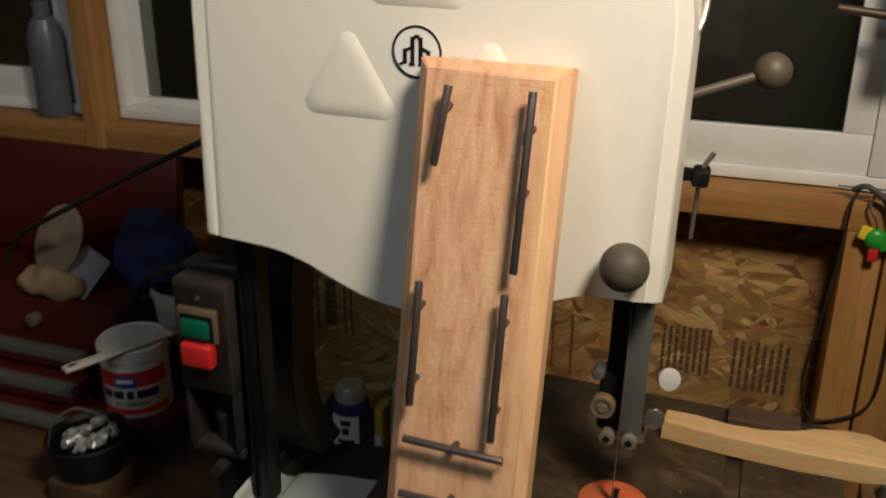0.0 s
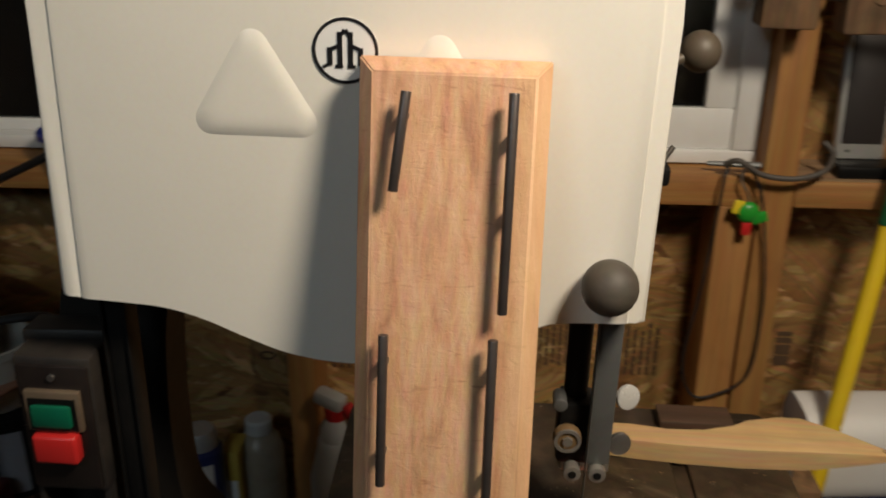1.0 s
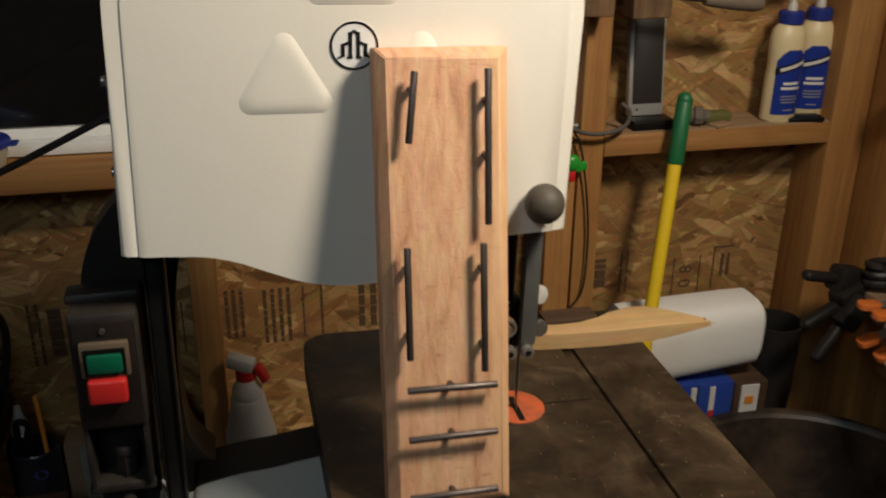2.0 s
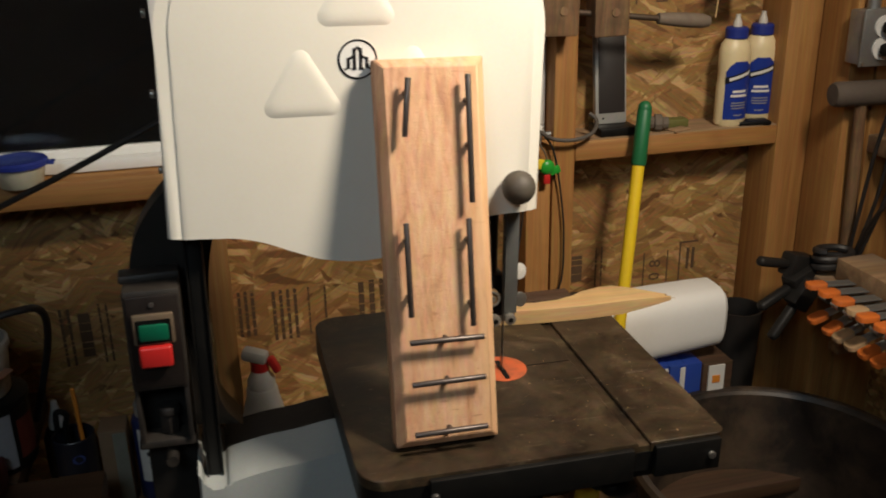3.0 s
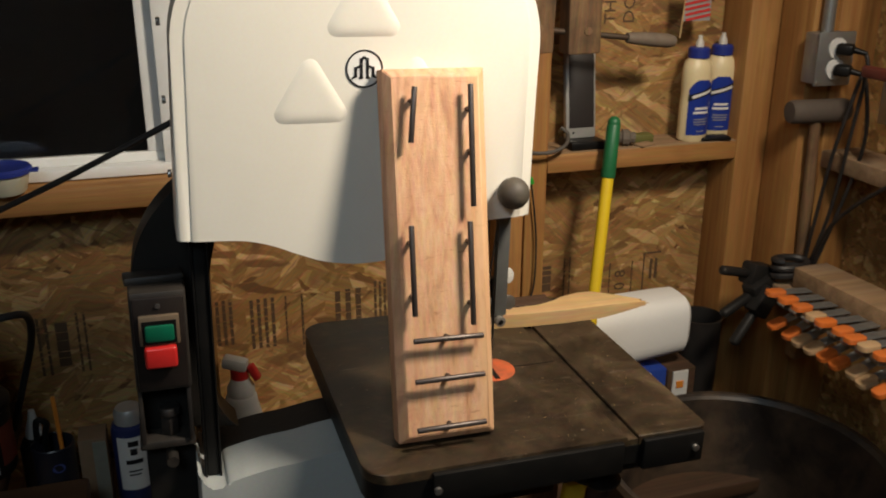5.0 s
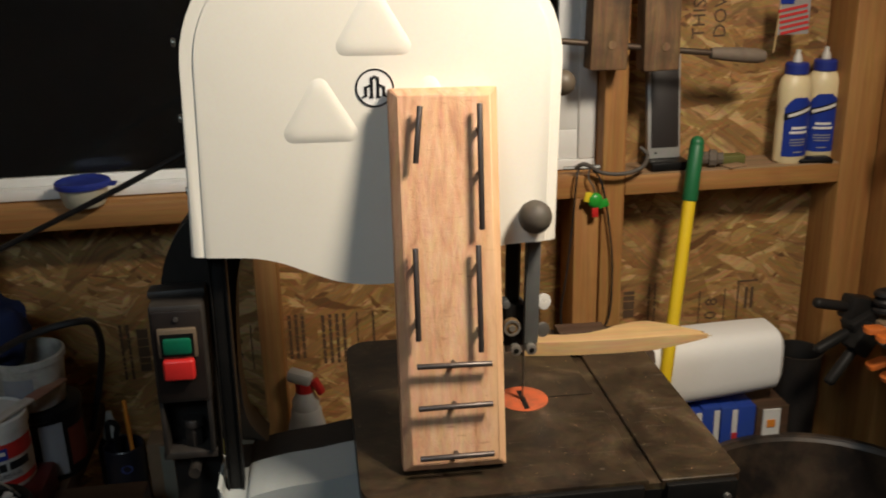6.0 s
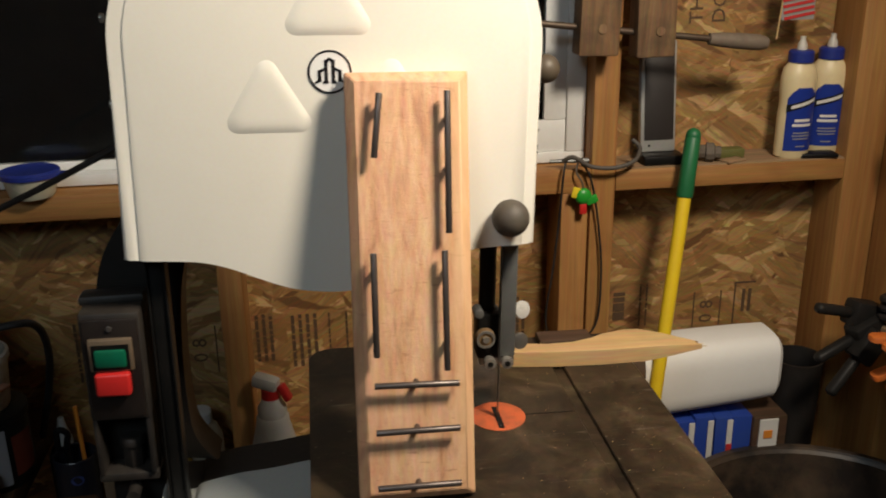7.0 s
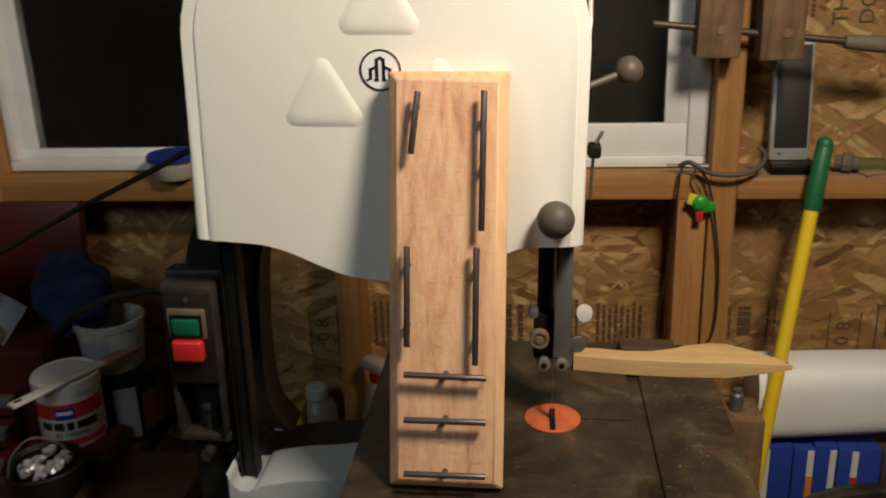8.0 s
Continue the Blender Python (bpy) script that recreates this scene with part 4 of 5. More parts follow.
def glue_bottle(cx, cy, turn):
    m = pose(cx, cy, S, 0, 0, turn)
    bottle = thing("glue_bottle", (cx, cy, S), "yellow wood glue bottle with a blue label and cap", "bottle", "glue bottles on the shelf")
    body = lathe((0, 0, 0), [(0, 0), (0.027, 0), (0.030, 0.004), (0.030, 0.075), (0.0288, 0.085), (0.0288, 0.10), (0.030, 0.11), (0.030, 0.135), (0.027, 0.150), (0.019, 0.160), (0.019, 0.164)], 36, None, Matrix.Diagonal((1, 0.82, 1, 1)))
    part("body", turned(body, m), GLUE, bottle)
    cap = part("cap", turned(lathe((0, 0, 0.160), [(0.0205, 0), (0.0205, 0.016), (0.018, 0.019), (0.008, 0.020)], 30), m), CAP_BLUE, bottle)
    part("nozzle", turned(lathe((0, 0, 0.179), [(0.0085, 0), (0.0075, 0.010), (0.0045, 0.016), (0.0045, 0.022), (0, 0.023)], 18), m), NOZZLE, cap)
    lab = bmesh.new()
    rows = []
    for z in (0.014, 0.036, 0.058, 0.080, 0.102, 0.112, 0.120):
        s = 1.0 if z < 0.11 else 0.75 if z < 0.115 else 0.4
        rows.append([lab.verts.new((0.0306 * math.sin(radians(a * s)), -0.0306 * 0.82 * math.cos(radians(a * s)), z)) for a in range(-55, 56, 10)])
    for p, q in zip(rows, rows[1:]):
        for i in range(len(p) - 1):
            lab.faces.new((p[i], p[i + 1], q[i + 1], q[i]))
    label = part("label", turned(lab, m), LABEL_BLUE, bottle)
    band = bmesh.new()
    lo = [band.verts.new((0.0312 * math.sin(radians(a)), -0.0312 * 0.82 * math.cos(radians(a)), 0.088 + 0.00016 * a)) for a in range(-56, 57, 8)]
    hi = [band.verts.new((v.co.x, v.co.y, v.co.z + 0.012)) for v in lo]
    for i in range(len(lo) - 1):
        band.faces.new((lo[i], lo[i + 1], hi[i + 1], hi[i]))
    part("name_band", turned(band, m), BADGE_BLACK, label)
    for z, w, mtl in ((0.0940, 40, BOX_WHITE), (0.066, 26, BOX_WHITE), (0.058, 32, BOX_WHITE), (0.045, 28, GREY_BAR), (0.040, 30, GREY_BAR), (0.035, 26, GREY_BAR), (0.022, 16, GREY_BAR)):
        pb = bmesh.new()
        h = 0.0055 if z > 0.08 else 0.0045 if z > 0.05 else 0.002
        lo = [pb.verts.new((0.0317 * math.sin(radians(a)), -0.0317 * 0.82 * math.cos(radians(a)), z - h / 2 + (0.00016 * a if z > 0.08 else 0))) for a in range(-w, w + 1, 4)]
        hi = [pb.verts.new((v.co.x, v.co.y, v.co.z + h)) for v in lo]
        for i in range(len(lo) - 1):
            pb.faces.new((lo[i], lo[i + 1], hi[i + 1], hi[i]))
        part("print_bar", turned(pb, m), mtl, label)
    return bottle


glue_bottle(0.551, 1.203, 4)
glue_bottle(0.619, 1.228, -14)

SCREEN = surface("dark_screen", (0.022, 0.018, 0.017), 0.55, 0, None, 0.2, 20, 100, 0)
SILVER = surface("silver_plastic", (0.50, 0.50, 0.48), 0.35, 0.5, None, 0.3, 20, 140, 0.05)
dev = thing("handheld_meter", (0.317, 1.21, S), "silver-framed device with a dark screen leaning on the wall", "device")
DM = pose(0.317, 1.212, S + 0.016, -7, 0, 0)
part("case", turned(box((-0.031, 0, 0), (0.031, 0.014, 0.185), 0.004), DM), SILVER, dev)
part("screen", turned(box((-0.0245, -0.0012, 0.020), (0.0265, 0.002, 0.180), 0.001), DM), SCREEN, dev)
part("button", turned(rod((-0.016, -0.001, 0.011), (-0.016, 0.002, 0.011), 0.002, sides=12), DM), BLACK_PAINT, dev)
single("black_tray", box((0.283, 1.180, S), (0.355, 1.240, S + 0.016), 0.003), BLACK_PAINT, "thin black tray under the device", "tray")
single("dusty_fitting", turned(lathe((0, 0, 0), [(0, 0), (0.012, 0), (0.012, 0.010), (0.016, 0.012), (0.016, 0.024), (0.011, 0.027), (0.011, 0.036), (0, 0.036)], 10), pose(0.384, 1.200, S + 0.016, 90, 0, 70)), surface("dusty_grey_brown", (0.13, 0.105, 0.08), 0.8, 0, (0.07, 0.055, 0.04), 0.6, 40, 150, 0.3), "dusty grey pipe fitting on the shelf", "fitting")
single("green_block", box((0.405, 1.205, S), (0.470, 1.23, S + 0.016), 0.003), surface("olive_block", (0.12, 0.12, 0.03), 0.6, 0, None, 0.4, 20, 100, 0.1), "olive green sharpening block on the shelf", "block")
single("black_case", turned(box((-0.032, -0.016, 0), (0.032, 0.016, 0.008), 0.003), pose(0.592, 1.190, S, 0, 0, -8)), BLACK_PAINT, "flat black case beside the glue bottles", "case")
single("wood_scrap", turned(box((-0.02, -0.012, 0), (0.02, 0.012, 0.004), 0.0015), pose(0.440, 1.188, S, 0, 0, 20)), DUSTY_H, "small wood scrap on the dusty shelf", "scrap")

# ---- hand screw clamp hanging on the stud ----
clamp = thing("hand_screw_clamp", (0.22, 1.14, 1.41), "old wooden hand screw clamp hanging on the stud", "clamp")
for x0, x1, z0, tilt in ((0.147, 0.210, 1.414, 1.5), (0.238, 0.300, 1.408, -1)):
    jb = box((x0, 1.120, z0), (x1, 1.163, z0 + 0.26), 0.004)
    jaw = part("jaw", turned(jb, Matrix.Translation((x0, 1.14, z0)) @ pose(0, 0, 0, 0, tilt, 0) @ Matrix.Translation((-x0, -1.14, -z0))), OLD_WOOD, clamp)
    part("pivot", rod(((x0 + x1) / 2 + 0.004, 1.118, z0 + 0.040), ((x0 + x1) / 2 + 0.004, 1.125, z0 + 0.040), 0.007, sides=16), OLD_WOOD, jaw)
SCREW = surface("rusty_screw", (0.10, 0.075, 0.055), 0.5, 0.6, (0.07, 0.035, 0.02), 0.6, 30, 160, 0.3)
part("screw", rod((0.087, 1.140, 1.463), (0.362, 1.140, 1.432), 0.0052, sides=14), SCREW, clamp)
part("handle", turned(lathe((0, 0, 0), [(0, 0), (0.009, 0.002), (0.011, 0.02), (0.0125, 0.05), (0.0125, 0.085), (0.009, 0.098), (0, 0.10)], 20), Matrix.Translation((0.358, 1.140, 1.432)) @ pose(0, 0, 0, 0, 95.5, 0)), surface("dusty_handle", (0.17, 0.13, 0.095), 0.7, 0, (0.08, 0.06, 0.045), 0.5, 25, 100, 0.2), clamp)
part("screw", rod((0.12, 1.140, 1.59), (0.38, 1.140, 1.58), 0.0052, sides=14), SCREW, clamp)

# ---- small flag and stamps on the wall ----
FLAG_M = Matrix.Translation((0.002, 0.035, -0.018))
# mid-grey paper for the flag sheet
CLEAR_PAPER = surface("grey_paper", (0.28, 0.26, 0.24), 0.8, 0, None, 0.3, 20, 100, 0.1)
flag = thing("paper_flag", (0.505, 1.18, 1.455), "small striped paper flag pinned above the glue bottles", "flag")
part("sheet", turned(box((0.497, 1.150, 1.470), (0.553, 1.152, 1.545)), FLAG_M), CLEAR_PAPER, flag)
for k in range(5):
    part("stripe", turned(box((0.499, 1.1485, 1.474 + k * 0.0095), (0.551, 1.1498, 1.4785 + k * 0.0095)), FLAG_M @ Matrix.Translation((0.525, 1.15, 1.49)) @ pose(0, 0, 0, 0, -10, 0) @ Matrix.Translation((-0.525, -1.15, -1.49))), BOX_RED, flag)
part("canton", turned(box((0.498, 1.1482, 1.522), (0.522, 1.1498, 1.546)), FLAG_M), LABEL_BLUE, flag)
part("stick", turned(rod((0.493, 1.151, 1.44), (0.502, 1.151, 1.56), 0.0015, sides=8), FLAG_M), OFFCUT_WOOD, flag)


def words(text, size, cx, cz, turn):
    """Letters of thin ink on the strand board."""
    cu = bpy.data.curves.new("ink", "FONT")
    cu.body, cu.size, cu.align_x, cu.align_y, cu.extrude, cu.resolution_u = text, size, "CENTER", "CENTER", 0.0003, 2
    tmp = bpy.data.objects.new("ink", cu)
    me = bpy.data.meshes.new_from_object(tmp)
    bpy.data.objects.remove(tmp)
    bm = bmesh.new()
    bm.from_mesh(me)
    bpy.data.meshes.remove(me)
    return turned(bm, pose(cx - 0.016, WALL_Y - 0.0006, cz - 0.020, 90, 0, 0) @ pose(0, 0, 0, 0, 0, turn))


def bars(boxes):
    bm = bmesh.new()
    for x0, x1, z0, z1 in boxes:
        box((x0 - 0.016, WALL_Y - 0.001, z0 - 0.020), (x1 - 0.016, WALL_Y + 0.001, z1 - 0.020), bm=bm)
    return bm


def stamp(lines, label):
    """Upright columns of small print that cannot be read: rows of short dashes."""
    out = []
    for x, z0, z1, w in lines:
        z = z0
        while z < z1:
            h = random.uniform(0.005, 0.022)
            out.append((x, x + w, z, min(z + h, z1)))
            z += h + random.uniform(0.0012, 0.003)
    single("wall_stamp", bars(out), INK, label, "stamp", "", "stuff")


stamp([(0.040 + 0.0105 * k, 0.905, 0.990 - 0.006 * (k % 3), 0.0055) for k in range(8)], "small black ink print on the strand board")
stamp([(0.262, 0.915, 0.985, 0.003), (0.270, 0.925, 0.98, 0.003), (0.285, 0.93, 0.985, 0.022), (0.335, 0.915, 0.998, 0.003), (0.347, 0.915, 0.998, 0.003)], "black ink mark with bars on the strand board")
stamp([(-0.665, 0.885, 0.995, 0.005), (-0.652, 0.885, 0.995, 0.005), (-0.635, 0.90, 0.985, 0.02), (-0.60, 0.885, 0.998, 0.004), (-0.588, 0.885, 0.998, 0.004)], "faded ink mark on the strand board beside the saw")
stamp([(-0.300 + 0.013 * k, 0.885, 0.985, 0.006) for k in range(4)] + [(-0.235, 0.89, 0.985, 0.003), (-0.205, 0.88, 0.985, 0.004)], "rows of faded ink print behind the saw")
stamp([(-0.064 + 0.0095 * k, 0.916 + 0.004 * (k % 2), 0.995, 0.005) for k in range(8)], "block of small ink print on the strand board")
stamp([(-0.14 + 0.02 * k, 0.90, 0.985, 0.010) for k in range(3)], "large faded ink print behind the saw")
stamp([(-0.362 + 0.012 * k, 0.90, 0.99, 0.006) for k in range(3)], "faded ink print beside the stud")
single("wall_stamp", bars([(0.440, 0.4425, 0.90, 0.975), (0.492, 0.4945, 0.90, 0.975), (0.519, 0.522, 0.905, 0.990), (0.522, 0.560, 0.987, 0.990)]), INK, "thin black ink lines round a number", "stamp", "", "stuff")
single("wall_stamp", words("0 8", 0.036, 0.467, 0.935, 90), INK, "the figures 0 and 8 stamped sideways", "stamp", "", "stuff")
single("wall_stamp", bars([(0.535, 0.541, 0.93, 0.975), (0.547, 0.553, 0.93, 0.975)]), INK, "short ink bars on the strand board", "stamp", "", "stuff")
single("wall_stamp", bars([(-0.484, -0.4815, 0.885, 0.975), (-0.432, -0.4295, 0.885, 0.975)]), INK, "two thin ink lines round a number", "stamp", "", "stuff")
single("wall_stamp", words("0 8", 0.036, -0.458, 0.93, 90), INK, "the figures 0 and 8 stamped sideways", "stamp", "", "stuff")
single("wall_stamp", words("THIS SIDE", 0.034, 0.405, 1.535, 90), INK, "the words this side stamped sideways in ink", "stamp", "", "stuff")
single("wall_stamp", words("DOWN", 0.034, 0.445, 1.52, 90), INK, "the word down stamped sideways in ink", "stamp", "", "stuff")
stamp([(0.315 + 0.011 * k, 1.475, 1.56, 0.006) for k in range(5)], "small ink print above the shelf")

# ---- cords, awl and key fob by the window ----
GREY_CORD = surface("grey_cord", (0.07, 0.06, 0.05), 0.6, 0, None, 0.4, 30, 120, 0.1)
NOOK = Matrix.Translation((-0.011, 0.034, -0.012))
single("cord_coil", turned(tube([(0.150, 1.13, 1.254), (0.165, 1.122, 1.262), (0.195, 1.118, 1.246), (0.235, 1.116, 1.243), (0.268, 1.122, 1.252), (0.282, 1.14, 1.268), (0.272, 1.15, 1.28)], 0.0036, 10), NOOK), GREY_CORD, "grey cord looped across the stud", "cord")
single("hanging_wire", turned(tube([(0.158, 1.135, 1.256), (0.150, 1.122, 1.235), (0.146, 1.126, 1.16), (0.138, 1.128, 1.07), (0.128, 1.13, 0.98), (0.142, 1.13, 0.93), (0.17, 1.13, 0.925), (0.215, 1.128, 0.96), (0.222, 1.128, 1.05), (0.214, 1.128, 1.14), (0.196, 1.124, 1.225), (0.176, 1.128, 1.255)], 0.0019, 8), NOOK), CORD, "thin dark wire hanging in a loop down the stud", "wire")
single("steel_scriber", turned(turned(rod((-0.032, 0, 0), (0.032, 0, 0), 0.003, 0.0045, sides=8), pose(0.165, 1.145, 1.2505, 0, 0, -4)), NOOK), GREY_STEEL, "flat steel scriber lying on the window beam", "scriber")
fob = thing("key_fob", (0.173, 1.157, 1.16), "small green and yellow plastic fob hanging from a wire ring", "key fob")
FOB_GREEN = surface("fob_green", (0.02, 0.30, 0.03), 0.35, 0, None, 0.2, 30, 100, 0)
FOB_YELLOW = surface("fob_yellow", (0.70, 0.55, 0.03), 0.35, 0, None, 0.2, 30, 100, 0)
part("body", turned(ball((0.184, 1.122, 1.196), 0.014, (1.0, 0.6, 1.0)), NOOK), FOB_GREEN, fob)
part("tag", turned(turned(box((-0.007, -0.002, -0.009), (0.007, 0.002, 0.009), 0.002), pose(0.171, 1.120, 1.203, 0, 15, 10)), NOOK), FOB_YELLOW, fob)
part("tag", turned(turned(box((-0.010, -0.003, -0.007), (0.010, 0.003, 0.007), 0.002), pose(0.198, 1.120, 1.190, 0, -20, 0)), NOOK), FOB_GREEN, fob)
part("drop", turned(box((0.178, 1.118, 1.166), (0.190, 1.126, 1.184), 0.002), NOOK), RED_BTN, fob)
part("ring", turned(tube([(0.184, 1.122, 1.209), (0.180, 1.122, 1.222), (0.172, 1.125, 1.236), (0.176, 1.13, 1.252)], 0.0016, 8), NOOK), STEEL, fob)

# ---- tub with a blue lid on the window beam ----
CLEAR = surface("cloudy_plastic", (0.55, 0.52, 0.40), 0.35, 0, (0.45, 0.38, 0.22), 0.4, 20, 100, 0.05)
bt = thing("plastic_tub", (-0.682, 1.176, SILL_TOP), "cloudy plastic tub with a blue lid on the window beam", "tub")
part("cup", lathe((-0.682, 1.176, SILL_TOP), [(0, 0), (0.030, 0), (0.033, 0.004), (0.040, 0.032), (0, 0.032)], 30), CLEAR, bt)
part("lid", lathe((-0.682, 1.176, SILL_TOP + 0.032), [(0.044, 0), (0.044, 0.007), (0.041, 0.010), (0.034, 0.008), (0, 0.008)], 30), CAP_BLUE, bt)
part("lid_tab", box((-0.641, 1.164, SILL_TOP + 0.032), (-0.629, 1.188, SILL_TOP + 0.035), 0.001), CAP_BLUE, bt)

# ---- behind and beside the saw ----
single("back_shelf", box((-0.72, 0.98, 0.645), (0.10, WALL_Y, 0.675), 0.003), DUSTY_H, "dusty wooden shelf along the wall behind the saw", "shelf")
SPRAY_WHITE = surface("spray_white", (0.48, 0.49, 0.48), 0.4, 0, None, 0.2, 20, 120, 0.03)
SPRAY_RED = surface("spray_red", (0.45, 0.02, 0.02), 0.4, 0, None, 0.2, 20, 120, 0.03)
sp = thing("spray_bottle", (-0.352, 1.14, 0.675), "white spray bottle with a red trigger head", "bottle")
part("bottle", lathe((-0.352, 1.14, 0.675), [(0, 0), (0.038, 0), (0.040, 0.01), (0.040, 0.10), (0.034, 0.125), (0.028, 0.15), (0.027, 0.162), (0.024, 0.166), (0.024, 0.180), (0.018, 0.19), (0.014, 0.205), (0, 0.205)], 28), SPRAY_WHITE, sp)
part("trigger", turned(box((-0.006, -0.008, -0.03), (0.006, 0.008, 0.0), 0.003), pose(-0.335, 1.132, 0.898, 0, -28, -20)), SPRAY_RED, sp, "red trigger")
part("head", turned(box((-0.026, -0.012, 0), (0.018, 0.012, 0.022), 0.006), pose(-0.357, 1.138, 0.890, 0, 12, -20)), SPRAY_WHITE, sp)
part("collar", rod((-0.352, 1.14, 0.872), (-0.352, 1.14, 0.890), 0.016, sides=20), SPRAY_RED, sp)

AMBER = surface("murky_bottle", (0.30, 0.27, 0.21), 0.3, 0, (0.12, 0.09, 0.05), 0.4, 20, 100, 0.05)
cb = thing("capped_bottle", (-0.477, 1.19, 0.675), "murky plastic bottle with a white screw cap", "bottle")
part("body", lathe((-0.477, 1.19, 0.675), [(0, 0), (0.033, 0), (0.035, 0.006), (0.035, 0.105), (0.028, 0.125), (0.016, 0.135), (0.016, 0.14)], 28), AMBER, cb)
part("cap", lathe((-0.477, 1.19, 0.812), [(0.020, 0), (0.020, 0.018), (0.017, 0.021), (0, 0.021)], 24), SPRAY_WHITE, cb)

nb = thing("nozzle_bottle", (-0.694, 1.160, 0.675), "dark squeeze bottle with a pointed white nozzle", "bottle")
part("body", lathe((-0.694, 1.160, 0.675), [(0, 0), (0.024, 0), (0.026, 0.005), (0.026, 0.112), (0.020, 0.128), (0.014, 0.133)], 24), BLACK_PAINT, nb)
part("nozzle", lathe((-0.694, 1.160, 0.807), [(0.015, 0), (0.014, 0.012), (0.007, 0.035), (0.005, 0.048), (0, 0.049)], 20), SPRAY_WHITE, nb)

CAN_BLUE = surface("can_blue", (0.02, 0.03, 0.11), 0.3, 0, None, 0.2, 20, 100, 0)
sc = thing("spray_can", (-0.541, 1.12, 0.675), "dark blue spray can with a pale label and grey cap", "spray can")
part("can", lathe((-0.541, 1.12, 0.675), [(0, 0), (0.029, 0), (0.031, 0.003), (0.031, 0.145), (0.029, 0.152), (0.02, 0.158)], 30), CAN_BLUE, sc)
part("cap", lathe((-0.541, 1.12, 0.832), [(0.024, 0), (0.024, 0.018), (0.020, 0.026), (0, 0.027)], 26), SILVER, sc)
lab = bmesh.new()
lo = [lab.verts.new((-0.541 + 0.0316 * math.sin(radians(a)), 1.12 - 0.0316 * math.cos(radians(a)), 0.715)) for a in range(-44, 47, 9)]
hi = [lab.verts.new((v.co.x, v.co.y, 0.815)) for v in lo]
for i in range(len(lo) - 1):
    lab.faces.new((lo[i], lo[i + 1], hi[i + 1], hi[i]))
label = part("label", lab, BOX_WHITE, sc)
for z, a0, a1, h in ((0.798, -9, 21, 0.010), (0.782, -4, 16, 0.012), (0.765, -19, 31, 0.008), (0.75, -14, 26, 0.003), (0.743, -14, 24, 0.003)):
    pb = bmesh.new()
    lo = [pb.verts.new((-0.541 + 0.0321 * math.sin(radians(a)), 1.12 - 0.0321 * math.cos(radians(a)), z)) for a in range(a0, a1 + 1, 5)]
    hi = [pb.verts.new((v.co.x, v.co.y, z + h)) for v in lo]
    for i in range(len(lo) - 1):
        pb.faces.new((lo[i], lo[i + 1], hi[i + 1], hi[i]))
    part("print_bar", pb, BADGE_BLACK, label)

CARD = surface("brown_card", (0.22, 0.14, 0.08), 0.8, 0, None, 0.3, 20, 100, 0.1)
cup = thing("card_box", (-0.600, 1.10, 0.675), "brown card box with a grey-green label on the shelf", "box")
part("carton", box((-0.622, 1.085, 0.675), (-0.578, 1.135, 0.825), 0.002), CARD, cup)
part("grey_label", box((-0.600, 1.0828, 0.690), (-0.579, 1.0850, 0.820)), surface("grey_green_card", (0.20, 0.20, 0.16), 0.7, 0, None, 0.3, 20, 100, 0.05), cup)
mug = thing("tool_mug", (-0.658, 1.085, 0.675), "dark blue mug with a pale oval print, holding tools", "mug")
part("body", lathe((-0.658, 1.085, 0.675), [(0, 0), (0.030, 0), (0.033, 0.004), (0.033, 0.155), (0.0315, 0.157), (0.030, 0.155), (0.029, 0.01), (0, 0.008)], 32), surface("dark_mug_glaze", (0.016, 0.016, 0.024), 0.3, 0, None, 0.3, 20, 100, 0.03), mug)
oval_print = bmesh.new()
ring = [(0.30 * math.cos(a * 0.3927), 0.008 * math.sin(a * 0.3927)) for a in range(16)]
oval_print.faces.new([oval_print.verts.new((-0.658 + 0.0334 * math.sin(u + 0.25), 1.085 - 0.0334 * math.cos(u + 0.25), 0.800 + v)) for u, v in ring])
part("print", oval_print, surface("print_blue", (0.05, 0.07, 0.22), 0.4, 0, None, 0.2, 20, 100, 0), mug)
yb = thing("yellow_carton", (-0.503, 1.16, 0.675), "narrow yellow card box beside the spray can", "box")
part("carton", box((-0.520, 1.135, 0.675), (-0.494, 1.185, 0.808), 0.002), surface("dull_yellow_card", (0.42, 0.31, 0.05), 0.6, 0, None, 0.3, 20, 100, 0.05), yb)
part("label", box((-0.516, 1.1332, 0.700), (-0.498, 1.1350, 0.760)), BOX_WHITE, yb)
single("pencil", rod((-0.642, 1.09, 0.69), (-0.650, 1.098, 0.905), 0.0035, sides=6), BOX_ORANGE, "orange pencil standing in the mug", "pencil")
single("plier", tube([(-0.660, 1.08, 0.70), (-0.668, 1.085, 0.83), (-0.662, 1.08, 0.868), (-0.676, 1.078, 0.876), (-0.680, 1.084, 0.84)], 0.005, 8), BLACK_PAINT, "black handled tool standing in the mug", "tool")

# ---- bench at the side, with tins ----
BZ = 0.825
single("work_bench", box((LEFT_X, 0.62, BZ - 0.04), (-0.60, 0.975, BZ), 0.004), DARK_WOOD, "dark oily wooden bench beside the saw", "bench")
single("back_bench", box((LEFT_X, 0.977, BZ - 0.04), (-0.725, WALL_Y, BZ), 0.004), DARK_WOOD, "dark bench boards against the wall", "bench")
for x in (-1.7, -0.68):
    single("bench_post", box((x, 0.65, 0), (x + 0.07, 0.72, BZ - 0.04), 0.004), DARK_WOOD, "dark square bench leg", "post", "bench legs")
CHEST_RED = surface("oxblood_enamel", (0.075, 0.009, 0.008), 0.4, 0, (0.03, 0.010, 0.008), 0.6, 12, 90, 0.1, 0.35)
